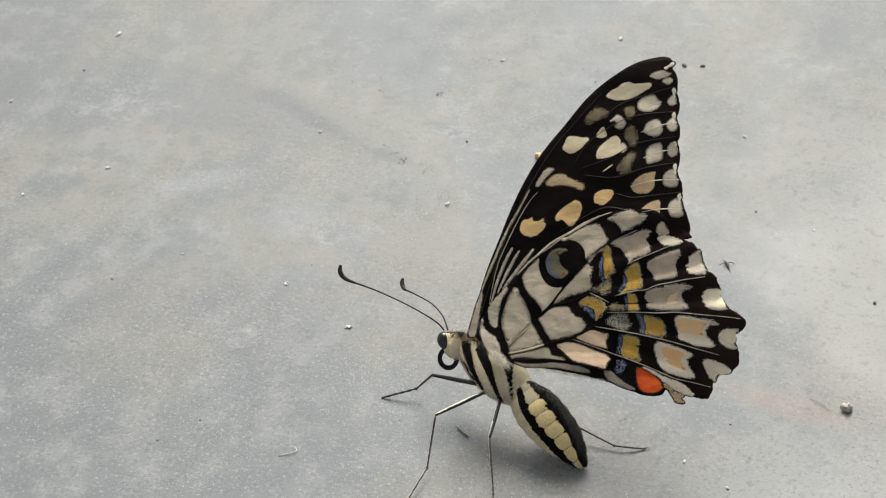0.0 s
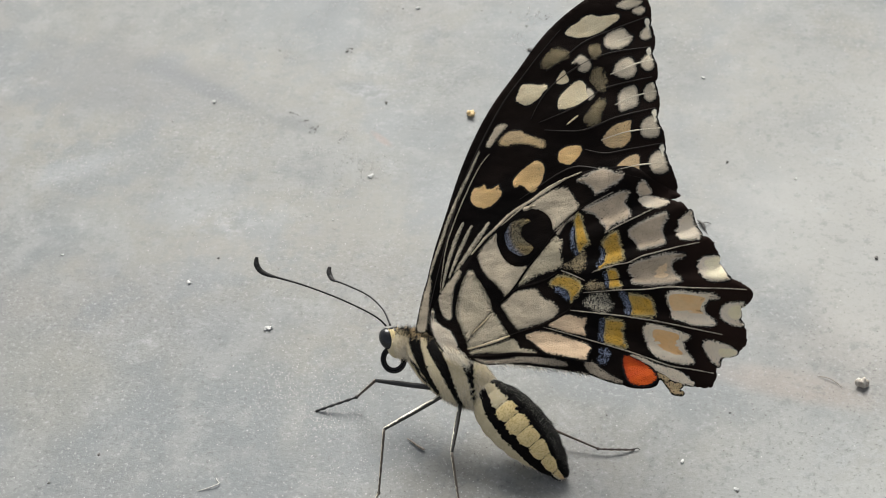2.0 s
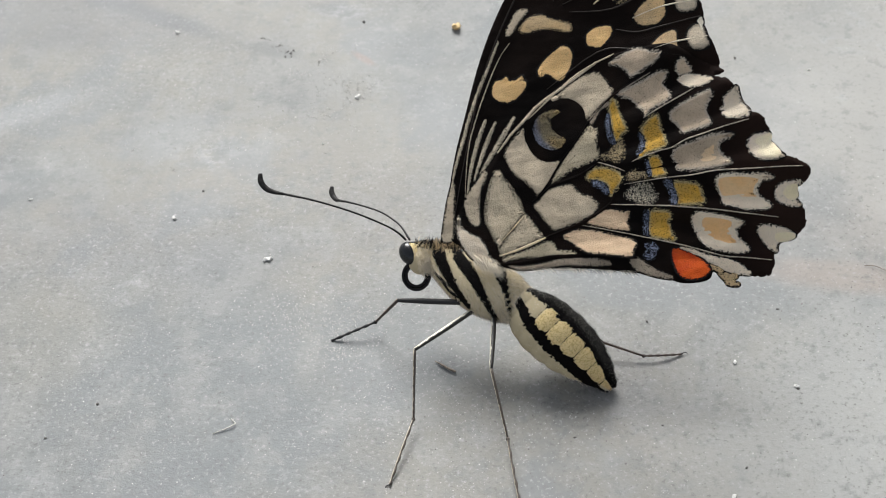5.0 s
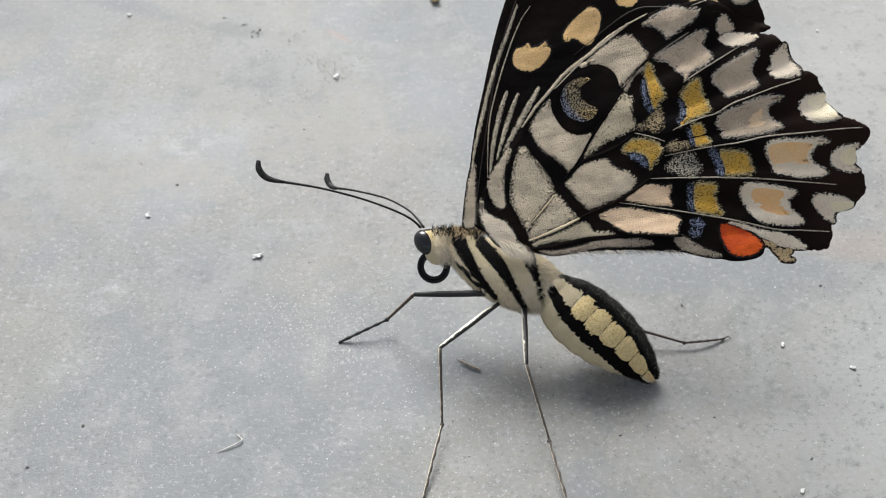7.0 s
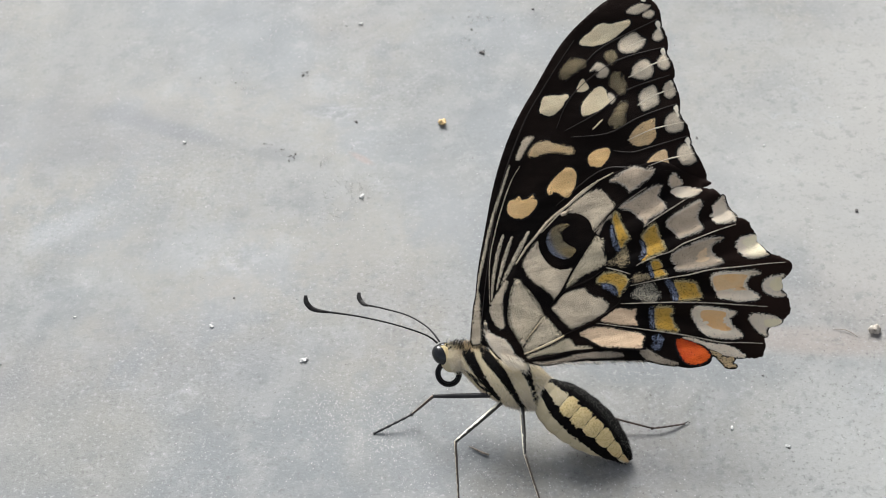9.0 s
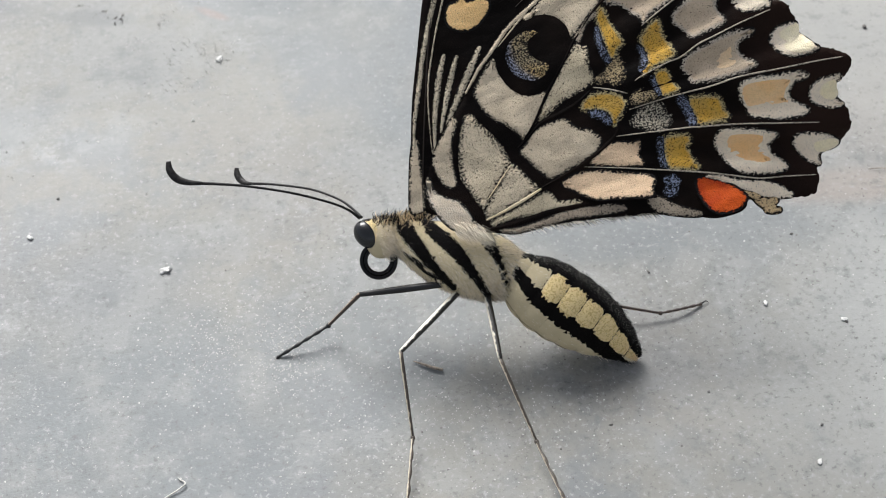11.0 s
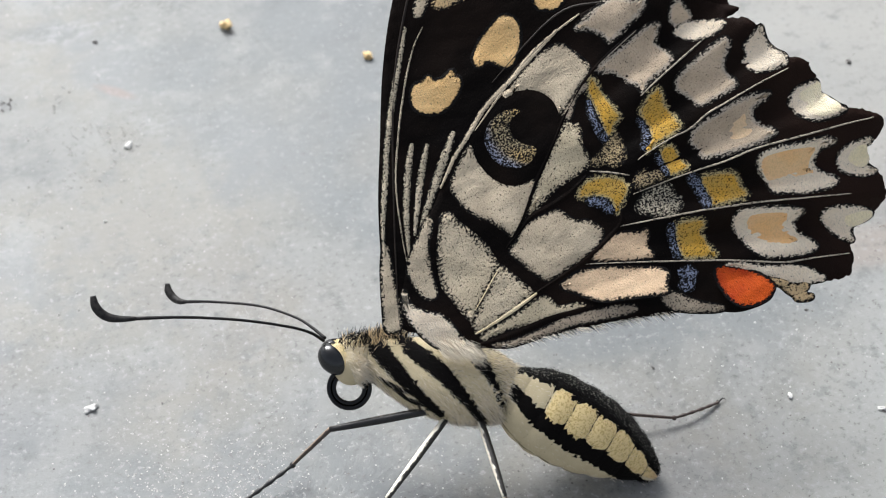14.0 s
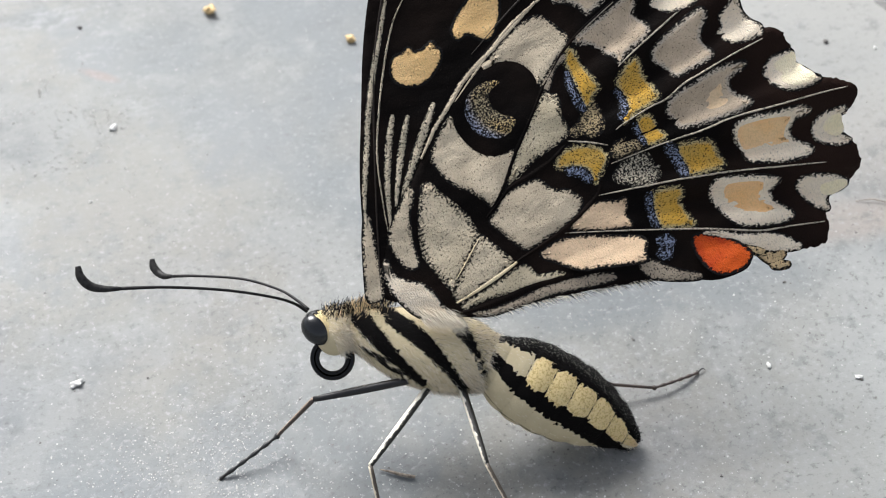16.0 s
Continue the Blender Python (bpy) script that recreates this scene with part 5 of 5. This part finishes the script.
# antennae
antenna = part("antenna", tube([(-9.2, 0.0, -2.5), (-9.8, 1.1, -1.5), (-11.1, 2.4, 0.0), (-14.0, 4.4, 1.8), (-17.8, 6.4, 3.2), (-21.2, 7.8, 4.1)], [0.15, 0.125, 0.115, 0.115, 0.12, 0.15], 8, 5), ANTENNA, butterfly, "thin black antenna")
part("club", tube([(-21.2, 7.8, 4.1), (-22.4, 8.3, 4.4), (-23.2, 8.9, 4.6), (-23.55, 9.8, 4.8), (-23.4, 10.7, 4.8)], [0.16, 0.28, 0.36, 0.36, 0.22], 10, 5), ANTENNA_CLUB, antenna, "hooked dusty black club")
antenna = part("antenna", tube([(-9.2, 0.0, -3.9), (-10.1, 1.3, -5.0), (-11.3, 2.5, -6.3), (-14.0, 4.3, -8.4), (-17.9, 6.0, -10.4), (-20.3, 6.8, -11.9)], [0.15, 0.125, 0.115, 0.115, 0.12, 0.15], 8, 5), ANTENNA, butterfly, "thin black antenna")
part("club", tube([(-20.3, 6.8, -11.9), (-21.0, 7.05, -12.5), (-21.5, 7.5, -13.0), (-21.75, 8.2, -13.2), (-21.6, 8.9, -13.3)], [0.16, 0.28, 0.36, 0.36, 0.22], 10, 5), ANTENNA_CLUB, antenna, "hooked dusty black club")


# legs
def leg(hip, knee, ankle, foot, skins, thick=1.0, toe=(0.5, -0.4, 0.0)):
    h, k, a, f = (Vector(p) for p in (hip, knee, ankle, foot))
    upper = part("leg", tube([h, h.lerp(k, 0.5), k], [0.30 * thick, 0.32 * thick, 0.22 * thick], 10, 4), skins[0], butterfly, "thin jointed leg")
    part("shin", tube([k, k.lerp(a, 0.5), a], [0.20 * thick, 0.17 * thick, 0.14 * thick], 8, 4), skins[1], upper)
    joints = [a.lerp(f, i / 10) + Vector((0.025 * (-1) ** i, 0, 1.0 * (i / 10) * (1 - i / 10))) for i in range(11)]
    part("foot", tube(joints, [(0.19 if i % 2 == 0 else 0.115) * thick for i in range(11)], 8, 3), skins[2], upper)
    part("joint", egg(a, (0.24 * thick, 0.26 * thick, 0.24 * thick), 0.0, 8, 12), skins[2], upper)
    for s in (-1, 1):
        part("claw", tube([f, f + Vector(toe) * 0.6 + Vector((0.25 * s, 0.1, 0)), f + Vector(toe) + Vector((0.3 * s, -0.25, -0.1))], [0.08, 0.06, 0.02], 6, 3), LEG_BLACK, upper)
    for i in range(7):
        p = k.lerp(a, 0.35 + 0.62 * i / 6)
        w = Vector((rng.uniform(-1, 1), rng.uniform(-1, 1), rng.uniform(-1, 1))) * 0.28 + (a - k).normalized() * 0.3
        part("spine", tube([p, p + w * 0.6, p + w], [0.035, 0.03, 0.01], 5, 1), LEG_BLACK, upper)


leg((-3.6, -8.5, -1.9), (-11.6, -7.05, -2.7), (-16.3, -9.3, -6.5), (-22.1, -10.7, -5.5), (LEG_BLACK, LEG_BROWN, LEG_BLACK), 1.12, (-0.4, -0.5, 0.1))
leg((-2.0, -9.6, -2.6), (-8.68, -13.04, 2.7), (-10.1, -21.1, 3.2), (-12.3, -27.6, 8.7), (LEG_PALE, LEG_STRAW, LEG_STRAW), 1.0, (-0.3, -0.3, 0.4))
leg((0.3, -10.6, -2.2), (-0.03, -16.64, 2.0), (0.9, -24.9, 3.3), (2.6, -32.8, 8.5), (LEG_PALE, LEG_STRAW, LEG_STRAW), 1.0, (0.2, -0.3, 0.4))
leg((1.0, -11.0, -5.0), (8.0, -14.6, -9.0), (15.6, -18.7, -10.3), (19.8, -19.3, -12.1), (LEG_STRAW, LEG_BROWN, LEG_BROWN), 0.95, (0.5, 0.1, -0.3))


# ---- loose grit on the floor ----
def pebble(name, x, y, size, material, label, seed, squash=(1.0, 0.8, 0.6), category="grit"):
    bm = bmesh.new()
    bmesh.ops.create_icosphere(bm, subdivisions=3, radius=0.5)
    for vert in bm.verts:
        d = noise.noise(vert.co * 2.3 + Vector((seed, 0, 0))) * 0.8 + noise.noise(vert.co * 5 + Vector((0, seed, 0))) * 0.4
        vert.co = vert.co * (1 + d)
        vert.co = Vector((vert.co.x * squash[0], vert.co.y * squash[1], vert.co.z * squash[2])) * size * MM
    low = min(v.co.z for v in bm.verts)
    bmesh.ops.translate(bm, vec=(0, 0, -low * 0.94), verts=bm.verts)
    ob = part(name, bm, material, None, label)
    ob.matrix_world = pose(x * MM, y * MM, 0, 0, 0, seed * 57 % 360)
    return tagged(ob, category=category)


def speck(name, x, y, size, material, label, seed):
    return tagged(pebble(name, x, y, size, material, label, seed, (1.0, 0.65, 0.33)), group="specks on the floor")


pebble("crumb", -23.5, 58.3, 1.25, GRIT_SAND, "sandy yellow crumb on the cement", 3.0, (1, 0.9, 0.8))
pebble("crumb", -9.0, 48.6, 1.2, GRIT_SAND, "flat sandy crumb on the cement", 5.0, (1, 0.7, 0.5))
pebble("dirt_lump", 39.4, 7.6, 1.6, GRIT_GREY, "grey-brown lump of dirt on the cement", 7.0, (1, 0.9, 0.7))
WHITE_SPECKS = [(-36.5, 41.6, 1.3), (-67.8, 57.5, 1.0), (16.9, -8.5, 0.8), (-58.2, 15.0, 0.6), (-124.0, 81.1, 1.6), (-105.3, 38.3, 1.2), (-118.2, 27.4, 1.0), (-80.1, 18.4, 0.7)]
WHITE_SPECKS += [(-16.5, 99.5, 1.5), (-38.6, 87.5, 1.2), (13.4, 72.2, 0.9), (29.3, 48.4, 0.6), (-58.4, 15.1, 0.9), (-135.7, 54.3, 1.0), (24.0, -12.0, 0.9), (16.2, -28.3, 0.9), (50.8, 47.0, 1.1), (46.0, 29.7, 0.6), (-40.1, 31.0, 0.5)]
DARK_SPECKS = [(-38.3, 60.3, 0.9), (-55.5, 20.7, 0.6), (-60.3, -18.0, 0.7), (-16.5, 77.0, 1.6), (-125.4, 67.4, 0.9), (-1.9, 92.7, 1.7), (1.7, 93.2, 1.5), (18.7, 51.3, 0.8), (-89.9, 9.5, 0.8), (-48.4, 73.8, 0.9), (-7.0, 88.8, 0.9)]
DARK_SPECKS += [(-65.3, -23.5, 0.6), (24.1, -12.2, 0.7), (-1.8, -20.7, 0.5), (-37.4, 6.3, 0.4), (8.3, -18.5, 0.4), (17.7, -24.2, 0.6), (6.3, -2.1, 0.5), (22.4, 0.5, 0.5), (41.3, 32.3, 1.1)]
for i, (x, y, size) in enumerate(WHITE_SPECKS):
    speck("lime_speck", x, y, size * 0.72, GRIT_WHITE, "ragged white lime speck on the cement" if size > 0.8 else "small white speck on the cement", 1.0 + i * 1.7)
for i, (x, y, size) in enumerate(DARK_SPECKS):
    speck("dirt_speck", x, y, size * 0.62, GRIT_DARK, "dark dirt speck on the cement" if size > 0.8 else "small dark speck on the cement", 40.0 + i * 1.3)


speck("lime_speck", -43.8, 7.4, 1.1, GRIT_WHITE, "ragged flat white lime speck on the cement", 9.5)


def strand(name, points, radii, material, label, category):
    """A thin dry strand that lies on the cement; points in mm over the floor."""
    ob = part(name, tube(points, radii, 7, 4), material, None, label)
    return tagged(ob, category=category)


strand("dry_stalk", [(-19.4, -9.7, 0.2), (-18.5, -10.3, 0.25), (-17.6, -10.9, 0.25), (-16.7, -11.3, 0.22)], [0.05, 0.13, 0.16, 0.14], TWIG, "short dry grey-brown stalk on the cement", "stalk")
strand("pale_fibre", [(-44.9, -22.0, 0.1), (-43.6, -21.4, 0.2), (-42.4, -20.6, 0.3), (-42.9, -19.9, 0.15), (-43.1, -19.6, 0.1)], [0.04, 0.08, 0.08, 0.06, 0.03], FIBRE, "bent pale fibre on the cement", "fibre")
insect = strand("dead_insect", [(15.2, 37.2, 0.25), (15.8, 36.6, 0.35), (16.2, 36.0, 0.35), (16.5, 35.2, 0.25)], [0.06, 0.2, 0.26, 0.08], GRIT_DARK, "tiny dark dried insect on the cement", "insect")
for tip in ((14.7, 36.0, 0.05), (17.2, 36.9, 0.05), (16.9, 34.6, 0.05)):
    part("leg", tube([(15.9, 36.4, 0.35), (0.5 * (15.9 + tip[0]), 0.5 * (36.4 + tip[1]), 0.5), tip], [0.07, 0.06, 0.04], 6, 3), GRIT_DARK, insect)
strand("dry_stalk", [(33.5, 8.4, 0.12), (35.2, 8.0, 0.3), (36.8, 6.8, 0.12)], [0.03, 0.05, 0.03], TWIG, "thin curved dry stalk on the cement", "stalk")


def wet_patch():
    """A shallow smooth patch with a dark broken rim."""
    rim = [(54.6, 44.0), (51.6, 39.4), (50.2, 37.7), (50.8, 34.2), (51.6, 28.3), (53.4, 20.0), (58, 12), (68, 8), (80, 14), (88, 28), (84, 42), (74, 50), (62, 50)]
    line, _ = turned_left(rounded([Vector(q) for q in rim], 5))
    line = [p + Vector((noise.noise(Vector((p.x * 0.5, p.y * 0.5, 3))), noise.noise(Vector((p.x * 0.5, p.y * 0.5, 9))))) * 0.45 for p in line]
    bm = bmesh.new()
    wet = bm.verts.layers.float.new("rim")
    rows = []
    for d, z, value in ((0.0, 0.02, 0.0), (-0.25, 0.14, 0.1), (-0.7, 0.22, 0.35), (-1.4, 0.27, 0.75), (-2.4, 0.30, 1.0)):
        rows.append([bm.verts.new((q.x * MM, q.y * MM, z * MM)) for q in offset(line, d)])
        for vert in rows[-1]:
            vert[wet] = value
    n = len(line)
    for a, b in zip(rows, rows[1:]):
        for i in range(n):
            bm.faces.new((a[i], a[(i + 1) % n], b[(i + 1) % n], b[i]))
    bmesh.ops.triangulate(bm, faces=[bm.faces.new(rows[-1])])
    ob = tagged(part("water", bm, WATER, None, "shallow still water patch on the cement"), category="water", kind="structure")
    bm = bmesh.new()
    rows = [[bm.verts.new((q.x * MM, q.y * MM, z * MM)) for q in offset(line, d)] for d, z in ((0.45, 0.004), (0.2, 0.06), (-0.1, 0.10), (-0.3, 0.05))]
    for a, b in zip(rows, rows[1:]):
        for i in range(n):
            bm.faces.new((a[i], a[(i + 1) % n], b[(i + 1) % n], b[i]))
    part("rim", bm, WET_RIM, ob, "dark wet rim")


wet_patch()


def scattered(name, count, material, sizes, seed, label, centres=(), share=0.6, tall=1.0):
    """Uncountable fine grit: tiny uneven grains strewn over the cement."""
    r = random.Random(seed)
    verts, faces = [], []
    for i in range(count):
        if centres and r.random() < share:
            cx, cy, spread = centres[r.randrange(len(centres))]
            x, y = r.gauss(cx, spread), r.gauss(cy, spread)
        else:
            x, y = r.uniform(-110, 70), r.uniform(-40, 105)
        size, turn, b = r.uniform(*sizes) * r.uniform(0.5, 1.0), r.uniform(0, 6.3), len(verts)
        height = size * r.uniform(0.25, 0.6) * tall
        for up, wide in ((-0.02, 0.85), (0.45 * height, 1.0)):
            for j in range(5):
                a, l = turn + j * 1.257, size * wide * r.uniform(0.65, 1.1)
                verts.append(((x + l * math.cos(a)) * MM, (y + l * math.sin(a)) * MM, up * MM))
        verts.append(((x + r.uniform(-0.3, 0.3) * size) * MM, (y + r.uniform(-0.3, 0.3) * size) * MM, height * MM))
        for j in range(5):
            k = (j + 1) % 5
            faces += [(b + j, b + k, b + 5 + k, b + 5 + j), (b + 5 + j, b + 5 + k, b + 10)]
    data = bpy.data.meshes.new(name)
    data.from_pydata(verts, [], faces)
    data.materials.append(material)
    return tagged(new(name, data), label, "grit", kind="stuff")


scattered("pale_grit", 5000, LIME_DUST, (0.05, 0.14), 3, "fine pale lime grit strewn on the cement", [(-36, -1, 5), (-33, -8, 3), (-31, -5, 2.5), (-30, -3, 4), (-39, -3, 3), (-22, -16, 9), (-8, -22, 9), (-45, -8, 12), (-20, -14, 8), (-3, 88, 6), (8, -16, 10), (-15, -20, 8), (-50, -18, 14), (20, -14, 10)])
scattered("dark_grit", 1500, GRIT_DARK, (0.05, 0.14), 4, "fine dark dust grit strewn on the cement", [(-38, 43, 5), (-12, -18, 9), (20, -8, 14), (-3, 88, 6), (35, 8, 10)])

scattered("lime_grit", 300, LIME_DUST, (0.07, 0.19), 11, "white lime crumbs in loose trails on the cement", [(-38.8, 44.6, 0.6), (-38, 43.3, 0.8), (-36.5, 41.5, 0.7), (-40.2, 46.5, 0.8), (-43.1, 46.7, 1.2), (-45.9, 46.6, 1), (-35.4, 44, 0.9), (-37.7, 40.3, 0.8), (-39.6, 38.6, 1), (-41.7, 37.7, 1), (-44.5, 37.8, 1.2), (-42.5, 52, 0.9), (-42.9, 50.4, 0.8), (-46.9, 46.8, 0.9), (-20.1, 80.8, 0.7), (-18.1, 78.5, 0.9), (-19.1, 81.7, 0.9), (-18.3, 86.5, 1.2), (-16, 87.9, 1.4), (-16.6, 77.1, 0.6), (-13.4, 87.3, 1.2), (-19.6, 88.1, 1.5), (-58.7, 73.8, 1.5), (-58.7, 75.5, 1.5), (-58.8, 72.1, 1.2), (-57, 77.8, 2.2), (-55.2, 86.2, 1.2)], 1.0, 2.0)
scattered("lime_grit", 320, LIME_DUST, (0.06, 0.15), 12, "small white lime grains strewn on the cement", [(-80, 40.8, 7), (-68.3, 35.1, 7), (-59.5, 31.4, 7), (-51.2, 28.5, 6), (-76.5, 44.8, 5), (-36.5, 35.4, 6), (-43.7, 34.5, 6)], 1.0, 2.0)
scattered("dark_grit", 60, GRIT_DARK, (0.08, 0.24), 13, "dark reddish dust crumbs on the cement", [(-53.2, 55.7, 0.5), (-50.8, 54, 0.6), (-49.4, 52.6, 0.5), (-48.4, 51.7, 0.4), (-19.4, 86.1, 1.5), (-48.1, 74, 0.4), (-48, 74.5, 0.3), (-42.5, 86.4, 1), (-26.9, 86.1, 2), (-72.7, 78.1, 2), (-65, 75.7, 3)], 1.0, 2.0)


def motions():
    """The butterfly stands still; the camera alone moves."""


motions()
